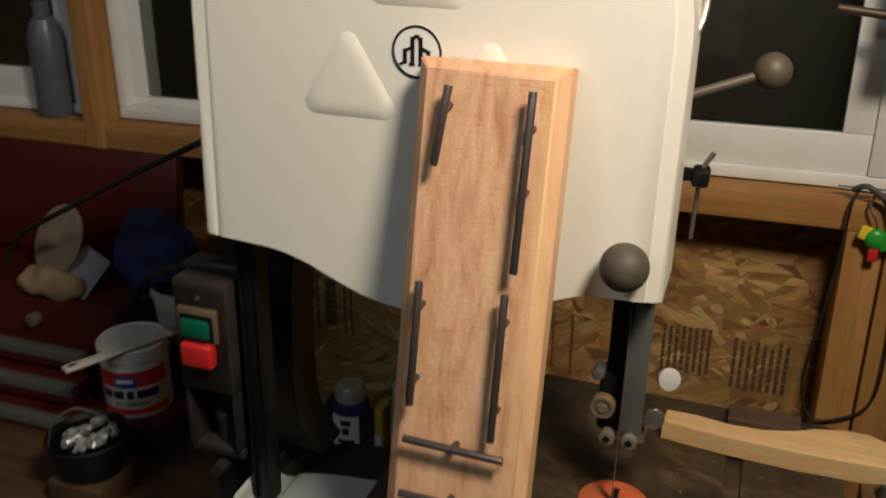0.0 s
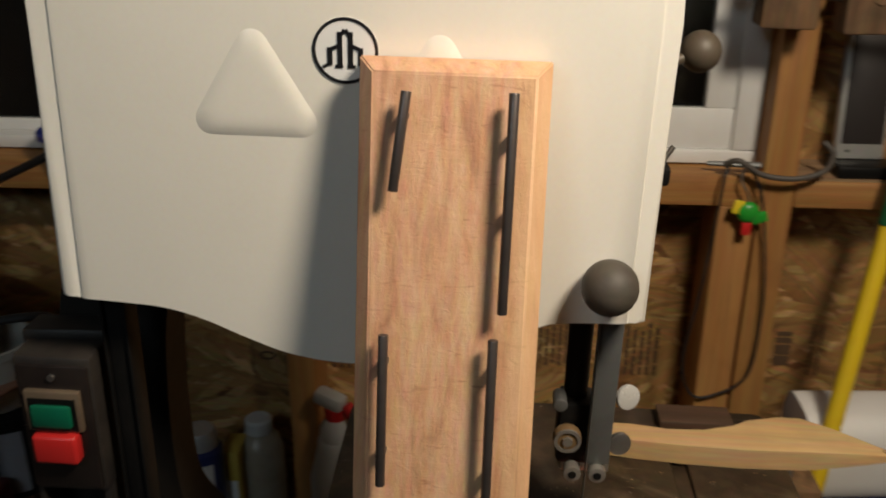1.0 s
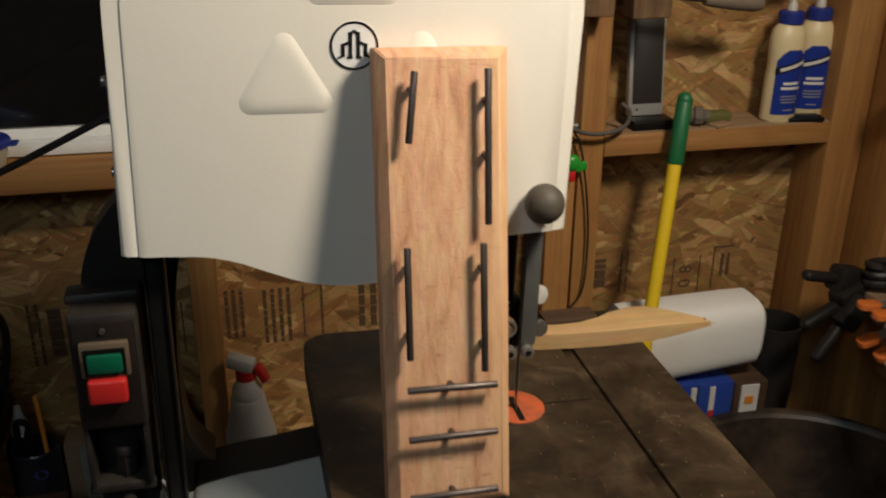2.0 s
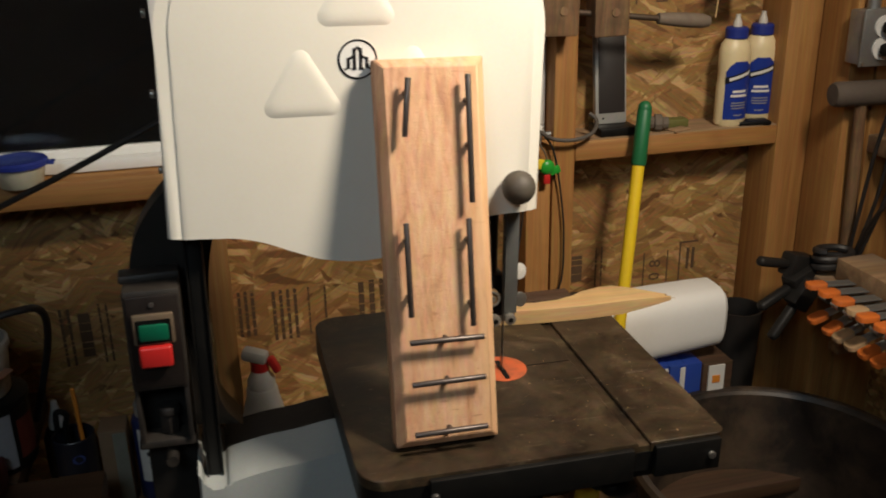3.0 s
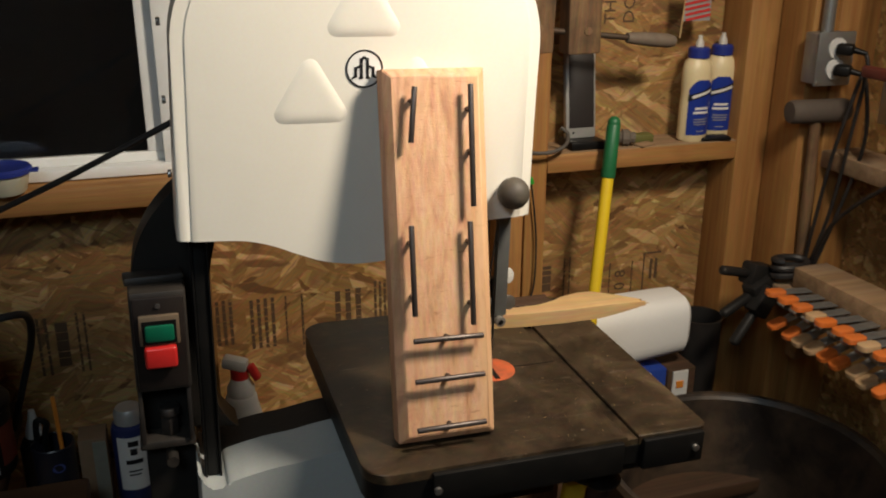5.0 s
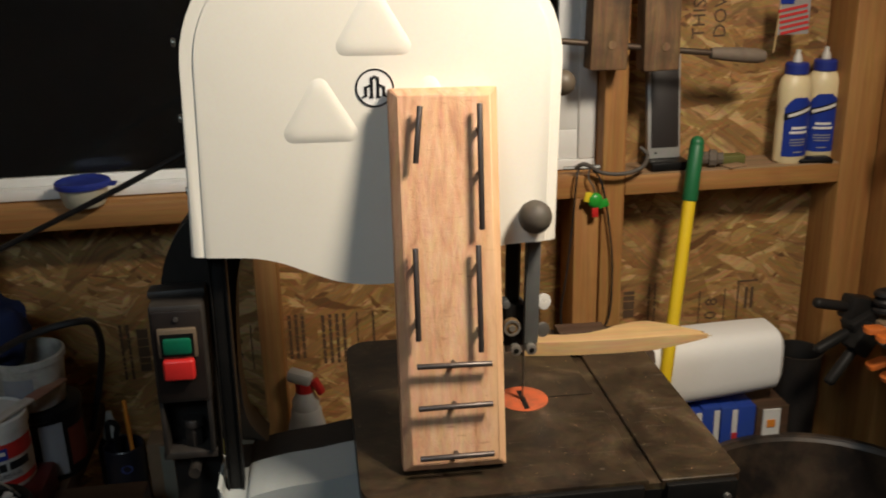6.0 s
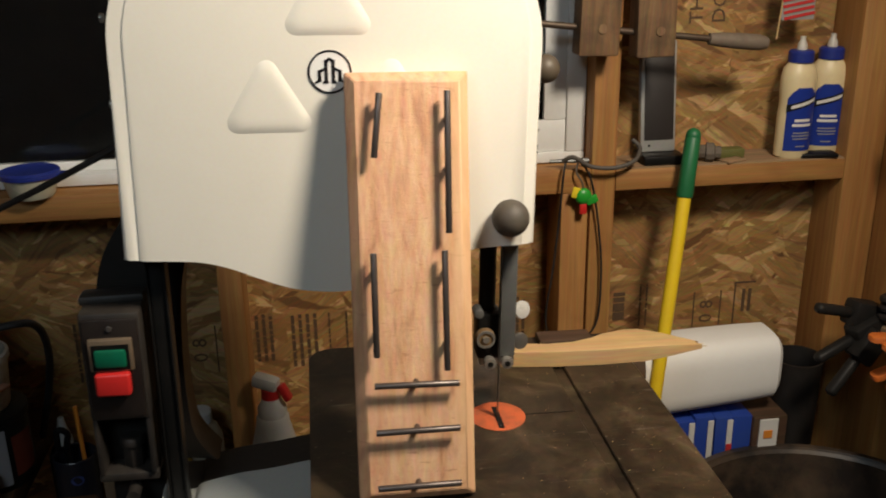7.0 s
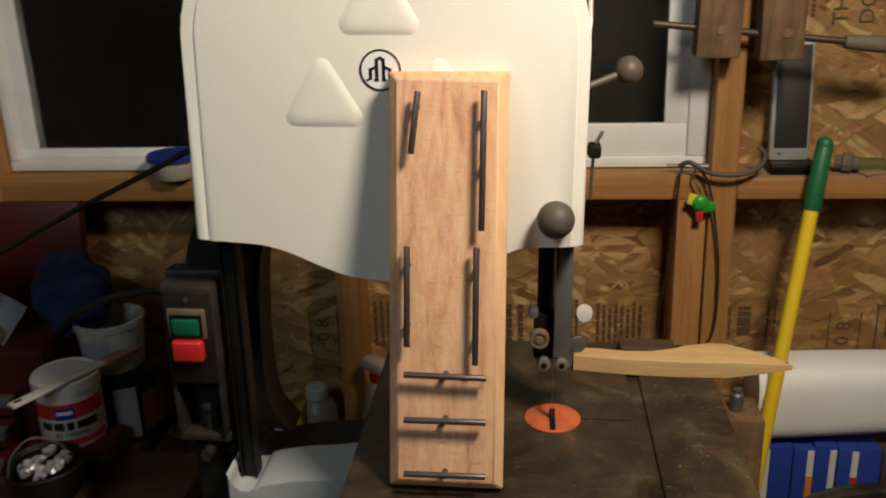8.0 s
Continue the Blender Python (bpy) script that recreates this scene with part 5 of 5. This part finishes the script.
TIN_WHITE = surface("tin_white", (0.62, 0.61, 0.58), 0.35, 0, (0.4, 0.36, 0.3), 0.4, 14, 100, 0.04)
TIN_RED = surface("tin_red", (0.50, 0.03, 0.025), 0.35, 0, None, 0.3, 20, 100, 0)


def wrap(cx, cy, r, a0, a1, z0, z1, step=6):
    """A label bent round an upright tin, between two angles from the front."""
    bm = bmesh.new()
    n = max(2, int((a1 - a0) / step))
    lo = [bm.verts.new((cx + r * math.sin(radians(a0 + (a1 - a0) * i / n)), cy - r * math.cos(radians(a0 + (a1 - a0) * i / n)), z0)) for i in range(n + 1)]
    hi = [bm.verts.new((v.co.x, v.co.y, z1)) for v in lo]
    for i in range(n):
        bm.faces.new((lo[i], lo[i + 1], hi[i + 1], hi[i]))
    return bm


single("red_tray", box((-0.866, 0.880, BZ), (-0.735, 0.982, 0.872), 0.006), CHEST_RED, "low dark red metal tray under the grease tin", "tray")
gx, gy, gz = -0.802, 0.942, 0.872
tin = thing("grease_tin", (gx, gy, gz), "white grease tin with a red label and white lid", "tin")
part("can", lathe((gx, gy, gz), [(0, 0), (0.046, 0), (0.048, 0.003), (0.048, 0.090)], 40), TIN_WHITE, tin)
part("lid", lathe((gx, gy, gz + 0.090), [(0.048, 0), (0.0505, 0.001), (0.0505, 0.018), (0.048, 0.021), (0.044, 0.018), (0, 0.018)], 40), TIN_WHITE, tin, "white plastic lid")
band = part("label", wrap(gx, gy, 0.0485, -70, 95, gz + 0.052, gz + 0.077), TIN_RED, tin)
part("foot_band", wrap(gx, gy, 0.0485, -70, 95, gz + 0.008, gz + 0.018), TIN_RED, band)
part("emblem", wrap(gx, gy, 0.0490, 0, 36, gz + 0.052, gz + 0.071), LABEL_BLUE, band)
part("emblem_bar", wrap(gx, gy, 0.0494, 4, 32, gz + 0.060, gz + 0.066), BOX_WHITE, band)
for a0, a1 in ((-30, -8), (-4, 14), (19, 31), (36, 74)):
    part("print_bar", wrap(gx, gy, 0.0489, a0, a1, gz + 0.034, gz + 0.047), BADGE_BLACK, band)


def bent_words(text, size, cx, cy, r, mid, z):
    cu = bpy.data.curves.new("print", "FONT")
    cu.body, cu.size, cu.align_x, cu.align_y, cu.resolution_u = text, size, "CENTER", "CENTER", 2
    tmp = bpy.data.objects.new("print", cu)
    me = bpy.data.meshes.new_from_object(tmp)
    bpy.data.objects.remove(tmp)
    bm = bmesh.new()
    bm.from_mesh(me)
    bpy.data.meshes.remove(me)
    for v in bm.verts:
        a = radians(mid) + v.co.x / r
        v.co = Vector((cx + r * math.sin(a), cy - r * math.cos(a), z + v.co.y))
    return bm


part("print", bent_words("#2 GREASE", 0.0105, gx, gy, 0.0490, 26, gz + 0.026), BADGE_BLACK, band)

# paddle over the lid
PADDLE = surface("pale_paddle", (0.58, 0.56, 0.50), 0.45, 0, (0.35, 0.22, 0.14), 0.5, 16, 90, 0.06)
pd = thing("stirring_paddle", (gx, gy, gz + 0.111), "pale plastic paddle with a stained blade lying across the tin", "paddle")
PM = pose(-0.764, 0.940, gz + 0.1145, 0, 0, 64)
part("handle", turned(box((-0.130, -0.009, -0.003), (0.03, 0.009, 0.003), 0.0025), PM), PADDLE, pd)
part("blade", turned(box((0.03, -0.011, -0.002), (0.100, 0.011, 0.002), 0.0015), PM), surface("stained_blade", (0.30, 0.16, 0.10), 0.5, 0, (0.2, 0.05, 0.04), 0.6, 30, 90, 0.1), pd, "brown stained blade")
part("hanging_hole", turned(box((-0.124, -0.003, 0.003), (-0.112, 0.003, 0.0036)), PM), BADGE_BLACK, pd)

# tub on a dark tin
dx, dy = -0.771, 1.045
dt = thing("dark_tin", (dx + 0.012, dy, BZ), "dark paint tin with a grey strip label", "tin")
part("can", lathe((dx + 0.012, dy, BZ), [(0, 0), (0.052, 0), (0.054, 0.004), (0.054, 0.105), (0.057, 0.108), (0.057, 0.118), (0.052, 0.12), (0, 0.12)], 36), BLACK_PAINT, dt)
part("strip", wrap(dx + 0.012, dy, 0.0546, 2, 40, BZ + 0.01, BZ + 0.10), GREY_BAR, dt, "grey paper strip")
part("red_patch", wrap(dx + 0.012, dy, 0.0546, 48, 92, BZ + 0.02, BZ + 0.085), surface("dull_red", (0.13, 0.022, 0.010), 0.6, 0, None, 0.3, 20, 100, 0), dt)
ct = thing("cloudy_tub", (dx, dy, BZ + 0.12), "dirty cloudy plastic tub standing open on a tin", "tub")
part("cup", lathe((dx, dy, BZ + 0.1205), [(0, 0), (0.045, 0), (0.047, 0.003), (0.053, 0.072), (0.056, 0.074), (0.056, 0.084), (0.052, 0.085), (0.050, 0.074), (0.045, 0.006), (0, 0.005)], 36), surface("dirty_plastic", (0.50, 0.49, 0.44), 0.4, 0, (0.12, 0.09, 0.06), 0.7, 22, 90, 0.08), ct)
part("label", wrap(dx, dy, 0.0525, -30, 20, BZ + 0.145, BZ + 0.180), GREY_BAR, ct)

# black pot with metal bits
px, py, PZ = -0.768, 0.792, 0.862
single("wooden_block", box((px - 0.042, py - 0.042, BZ), (px + 0.042, py + 0.042, PZ), 0.003), DARK_WOOD, "dark wooden block under the black pot", "block")
pot = thing("black_pot", (px, py, PZ), "small black pot with a wire bail full of bright metal bits", "pot")
part("bowl", lathe((px, py, PZ), [(0, 0), (0.036, 0), (0.046, 0.012), (0.051, 0.050), (0.055, 0.054), (0.053, 0.058), (0.047, 0.052), (0.043, 0.02), (0, 0.016)], 36), BLACK_PAINT, pot)
part("bail", tube([(px - 0.03, py - 0.04, PZ + 0.054), (px - 0.022, py - 0.035, PZ + 0.085), (px, py - 0.02, PZ + 0.105), (px + 0.022, py + 0.0, PZ + 0.09), (px + 0.035, py + 0.02, PZ + 0.056)], 0.0016, 8), STEEL, pot)
BIT_METAL = surface("cast_bits", (0.45, 0.45, 0.45), 0.35, 0.55, (0.35, 0.35, 0.35), 0.4, 60, 200, 0.1)
for k in range(34):
    a, rr = random.uniform(0, 6.28), 0.036 * math.sqrt(random.random())
    nug = bmesh.new()
    bmesh.ops.create_icosphere(nug, subdivisions=1, radius=random.uniform(0.005, 0.009))
    for v in nug.verts:
        v.co *= random.uniform(0.7, 1.25)
    nug.transform(pose(px + rr * math.cos(a), py + rr * math.sin(a), PZ + 0.046 + random.uniform(0, 0.010) + 0.008 * (1 - rr / 0.036), random.uniform(0, 180), random.uniform(0, 180), 0))
    single("metal_bit", nug, BIT_METAL, "small bright lump of metal in the black pot", "metal bit", "metal bits in the pot")

# tool chest with open lid and drawers
chest = thing("tool_chest", (-1.12, 1.06, BZ), "dark red metal tool chest with its lid and drawers open", "tool chest")
part("body", box((-1.42, 0.975, BZ), (-0.855, 1.165, 0.995), 0.004), CHEST_RED, chest)
lid = part("lid", turned(box((-0.2825, -0.012, 0), (0.2825, 0.012, 0.19), 0.005), pose(-1.1375, 1.150, 0.997, -8)), CHEST_RED, chest)
part("latch", rod((-1.005, 0.960, 0.965), (-1.005, 0.976, 0.965), 0.011, sides=20, bevel=0.002), BEZEL, chest)
for k in range(3):
    y0 = 0.945 - 0.030 * k
    z0 = 0.930 - 0.040 * k
    dr = part("drawer", box((-1.40, y0, z0 - 0.030), (-0.905, 0.976, z0), 0.002), CHEST_RED, chest)
    part("drawer_edge", box((-1.402, y0 - 0.004, z0 - 0.014), (-0.902, y0 + 0.014, z0 + 0.002), 0.001), GREY_STEEL, dr, "pale drawer edge")
single("blue_cloth", (lambda bm: ([setattr(v, "co", Vector((v.co.x + 0.012 * noise.noise(v.co * 40), v.co.y + 0.02 * noise.noise(v.co * 25 + Vector((3, 1, 2))), v.co.z + 0.022 * noise.noise(v.co * 30)))) for v in bm.verts], bm)[1])(ball((-0.83, 1.06, 1.065), 0.075, (0.85, 0.7, 0.95), seg=40)), surface("navy_cloth", (0.012, 0.022, 0.085), 0.9, 0, (0.02, 0.03, 0.06), 0.5, 25, 200, 0.4), "crumpled navy blue cloth on the tool chest", "cloth")
single("sanding_pad", turned(lathe((0, 0, 0), [(0, 0), (0.055, 0), (0.058, 0.004), (0.055, 0.010), (0.015, 0.012), (0.014, 0.03), (0, 0.032)], 36), pose(-0.985, 1.03, 1.075, 62, 0, -20)), surface("tan_pad", (0.26, 0.20, 0.15), 0.85, 0, None, 0.4, 20, 90, 0.2), "round tan sanding pad leaning in the open chest", "sanding pad")
single("folded_paper", turned(box((-0.024, -0.002, -0.036), (0.024, 0.002, 0.036), 0.001), pose(-0.935, 1.015, 1.035, -24, 35, 10)), GREY_BAR, "white folded paper stuck in the chest", "paper")
single("tan_glove", (lambda bm: ([setattr(v, "co", Vector((v.co.x, v.co.y, v.co.z + 0.018 * noise.noise(v.co * 28)))) for v in bm.verts], bm)[1])(ball((-0.99, 1.00, 1.015), 0.05, (1.25, 0.6, 0.55), seg=32)), surface("tan_leather", (0.34, 0.23, 0.13), 0.85, 0, (0.12, 0.08, 0.05), 0.6, 25, 120, 0.3), "crumpled tan leather glove on the tool chest", "glove")
# the bottle's cloudy plastic is darkened to put the corner's shade into it
single("plastic_jug", lathe((-1.11, 1.20, SILL_TOP), [(0, 0), (0.027, 0), (0.029, 0.005), (0.029, 0.13), (0.02, 0.16), (0.013, 0.165), (0.013, 0.19), (0, 0.19)], 30), surface("shaded_jug_plastic", (0.10, 0.11, 0.12), 0.35, 0, (0.05, 0.05, 0.05), 0.5, 18, 100, 0.05), "cloudy plastic bottle standing by the window, coloured dark for the shade there", "bottle")

# cords at the saw
single("power_cord", tube([(-0.42, 0.80, 1.403), (-0.55, 0.83, 1.335), (-0.70, 0.867, 1.262), (-0.83, 0.90, 1.195), (-1.00, 0.965, 1.105), (-1.06, 0.99, 1.040)], 0.0038, 10), CORD, "thick dark power cord running from the saw to the chest", "cord")
single("looped_cord", tube([(-0.87, 1.03, 0.98), (-0.815, 0.995, 1.040), (-0.74, 0.965, 1.088), (-0.672, 0.97, 1.103), (-0.652, 1.00, 1.085), (-0.662, 1.06, 1.02), (-0.690, 1.12, 0.93), (-0.722, 1.15, BZ + 0.004)], 0.0055, 10), CORD, "black cord in a loop beside the tins", "cord")

# ---- side wall: outlet, hammer, cords, clamps ----
GALV = surface("galvanised_steel", (0.36, 0.37, 0.37), 0.4, 0.8, (0.22, 0.22, 0.21), 0.5, 24, 120, 0.1)
ob_ = thing("outlet_box", (0.72, 1.055, 1.35), "galvanised outlet box with two black plugs", "outlet")
part("metal_box", box((0.684, 1.036, 1.350), (0.757, 1.0745, 1.440), 0.004), GALV, ob_)
part("cover", box((0.681, 1.031, 1.347), (0.760, 1.036, 1.443), 0.003), GALV, ob_)
part("conduit", rod((0.715, 1.056, 1.44), (0.715, 1.056, 2.44), 0.011, sides=18), GALV, ob_)
part("cover_screw", rod((0.687, 1.029, 1.353), (0.687, 1.032, 1.353), 0.0035, sides=12), STEEL, ob_)
for z in (1.377, 1.414):
    sock = part("socket", turned(lathe((0, 0, 0), [(0, 0), (0.0185, 0), (0.0185, 0.003), (0, 0.003)], 24), Matrix.Translation((0.721, 1.031, z)) @ pose(0, 0, 0, 90, 0, 0)), BOX_WHITE, ob_)
    plug = part("plug", turned(box((-0.013, -0.030, -0.010), (0.013, 0.0, 0.010), 0.006, 3), pose(0.717, 1.027, z, 0, 0, 38)), BLACK_PAINT, sock)
    part("strain_relief", rod((0.734, 1.006, z), (0.752, 0.990, z - 0.006), 0.006, 0.004, sides=12), BLACK_PAINT, plug)
for z, pts in ((1.414, [(0.752, 0.985, 1.380), (0.745, 0.990, 1.280), (0.742, 1.01, 1.12), (0.728, 1.035, 0.985)]),
               (1.377, [(0.738, 0.990, 1.340), (0.722, 1.005, 1.22), (0.722, 1.025, 1.09), (0.722, 1.04, 0.985)]),
               (1.377, [(0.758, 0.985, 1.345), (0.762, 0.975, 1.25), (0.752, 1.000, 1.12), (0.734, 1.03, 0.985)])):
    single("plug_cord", tube([(0.750, 0.992, z - 0.005)] + pts, 0.0036, 8), CORD, "thin black cord hanging from the outlet", "cord", "cords at the outlet")
single("long_cord", tube([(0.728, 1.035, 0.985), (0.722, 1.0, 1.06), (0.720, 0.96, 1.12), (0.72, 0.88, 1.19), (0.735, 0.78, 1.26), (0.742, 0.62, 1.34)], 0.004, 8), CORD, "black cord running up along the side wall", "cord")
ham = thing("mallet", (0.73, 1.11, 1.00), "old mallet hanging on the side wall", "mallet")
part("head", turned(lathe((0, 0, -0.06), [(0, 0), (0.019, 0.001), (0.022, 0.008), (0.022, 0.112), (0.019, 0.119), (0, 0.12)], 24), Matrix.Translation((0.716, 1.050, 1.298)) @ pose(0, 0, 0, 0, 90, -6)), surface("dusty_mallet", (0.085, 0.065, 0.05), 0.8, 0, (0.07, 0.05, 0.04), 0.6, 26, 120, 0.2), ham)
part("handle", rod((0.735, 1.062, 1.00), (0.712, 1.050, 1.280), 0.012, 0.010, sides=16), OLD_WOOD, ham)
rc = thing("bar_clamp", (0.73, 0.92, 1.30), "red bar clamp hanging on the side wall", "clamp")
part("jaw", box((0.716, 0.835, 1.374), (0.735, 0.962, 1.394), 0.005), surface("worn_red", (0.13, 0.018, 0.013), 0.5, 0, (0.1, 0.05, 0.03), 0.5, 25, 100, 0.1), rc, "red painted jaw")
part("bar", box((0.735, 0.905, 1.30), (0.745, 0.925, 1.75), 0.001), STEEL, rc)
part("screw", rod((0.722, 0.885, 1.31), (0.722, 0.885, 1.385), 0.006, sides=14), STEEL, rc)

SB = 0.975
bench = thing("side_bench", (0.70, 0.55, 0), "narrow dusty wooden bench along the side wall", "bench")
part("top", box((0.645, 0.05, SB - 0.035), (RIGHT_STUD_X - 0.002, 1.06, SB), 0.004), DUSTY_H, bench)
part("bracket", box((0.70, 0.58, SB - 0.16), (0.752, 0.61, SB - 0.035), 0.002), DUSTY_H, bench)
part("bracket", box((0.70, 1.0, SB - 0.16), (0.752, 1.03, SB - 0.035), 0.002), DUSTY_H, bench)
GRIP_ORANGE = surface("orange_grip", (0.66, 0.16, 0.025), 0.5, 0, (0.42, 0.14, 0.05), 0.5, 30, 120, 0.05)
GRIP_TAN = surface("tan_grip", (0.52, 0.34, 0.18), 0.55, 0, None, 0.4, 30, 120, 0.05)


def spring_clamp(y, k):
    """A spring clamp biting the bench edge; its two handles stand out with plastic tips."""
    c = thing("spring_clamp", (0.645, y, SB), "steel spring clamp with orange plastic tips on the bench edge" if k % 4 else "steel spring clamp with tan plastic tips on the bench edge", "clamp", "spring clamps on the bench")
    w = 0.0125
    for side in (1, -1):
        tip = GRIP_TAN if (k % 4 == 0 or (side < 0 and k in (3, 7))) else GRIP_ORANGE
        m = Matrix.Translation((0.650, y, SB - 0.012)) @ pose(0, 0, random.uniform(-0.003, 0.003), 0, side * (9 + random.uniform(-3, 3)) - 9, random.uniform(-7, 7))
        blade = part("arm", turned(box((-0.044, -w * 0.85, side * 0.024 - 0.001), (0.030, w * 0.85, side * 0.024 + 0.001), 0.0008), m), GALV, c)
        part("arm_flange", turned(box((-0.030, w * 0.85 - 0.0015, side * 0.024 - 0.006), (0.030, w * 0.85, side * 0.024 + 0.0015), 0.0005), m), GALV, blade)
        part("tip", turned(slab_xy(rounded(-0.066, -0.030, -w, w, 0.009, 4), side * 0.024 - 0.0045, side * 0.024 + 0.0045, 0.002, 2), m), tip, blade)
    part("spring", rod((0.622, y - 0.010, SB - 0.012), (0.622, y + 0.010, SB - 0.012), 0.009, sides=16), STEEL, c)
    return c


for k in range(9):
    spring_clamp(0.955 - 0.0335 * k, k + 1)
for k, (y, z, a) in enumerate(((1.05, 0.990, 15), (1.035, 0.955, -20), (1.02, 0.93, -50))):
    g = thing("pistol_clamp", (0.62, y, z), "black pistol-grip bar clamp hanging at the bench corner", "clamp", "black clamps at the bench corner")
    m = pose(0.612, y, z, 0, a, 12)
    part("grip", turned(box((-0.085, -0.010, -0.009), (-0.01, 0.010, 0.009), 0.008, 3), m), BLACK_CAST, g)
    part("head", turned(box((-0.012, -0.018, -0.022), (0.045, 0.018, 0.022), 0.006), m), BLACK_CAST, g)
single("black_coil", tube([(0.680 + 0.035 * math.cos(a * 0.5), 1.025 + 0.02 * math.sin(a * 0.5), SB + 0.008 + 0.0012 * a) for a in range(34)], 0.007, 8, rounds=3), CORD, "coil of black cord lying on the bench", "cord")
single("black_drill", turned(box((-0.06, -0.03, 0), (0.06, 0.03, 0.05), 0.015, 3), pose(0.705, 0.72, SB, 0, 0, 70)), BLACK_TUB, "black power tool body lying on the bench", "tool")
single("wooden_case", turned(box((-0.038, -0.12, 0), (0.038, 0.12, 0.040), 0.003), pose(0.710, 0.88, SB + 0.0005, 0, 0, 2)), DUSTY_H, "flat dusty wooden case lying on the bench", "case")

# ---- crumbs of sawdust on the saw table ----
crumbs = bmesh.new()
for k in range(90):
    x, y = random.uniform(-0.10, 0.135), random.uniform(0.49, 0.78)
    if SLOT0 - 0.003 < x < SLOT1 + 0.003 or (x + 0.062) ** 2 + (y - 0.675) ** 2 < 0.0345 ** 2 or (x < -0.105 and y < 0.62):
        continue
    r = random.uniform(0.0003, 0.0006)
    bmesh.ops.create_icosphere(crumbs, subdivisions=1, radius=r, matrix=pose(x, y, T + r * 0.4) @ Matrix.Diagonal((random.uniform(0.7, 1.6), 1, 0.6, 1)))
single("sawdust", crumbs, OFFCUT_WOOD, "pale crumbs of sawdust scattered on the saw table", "sawdust", "", "stuff").matrix_basis = SAW_TILT
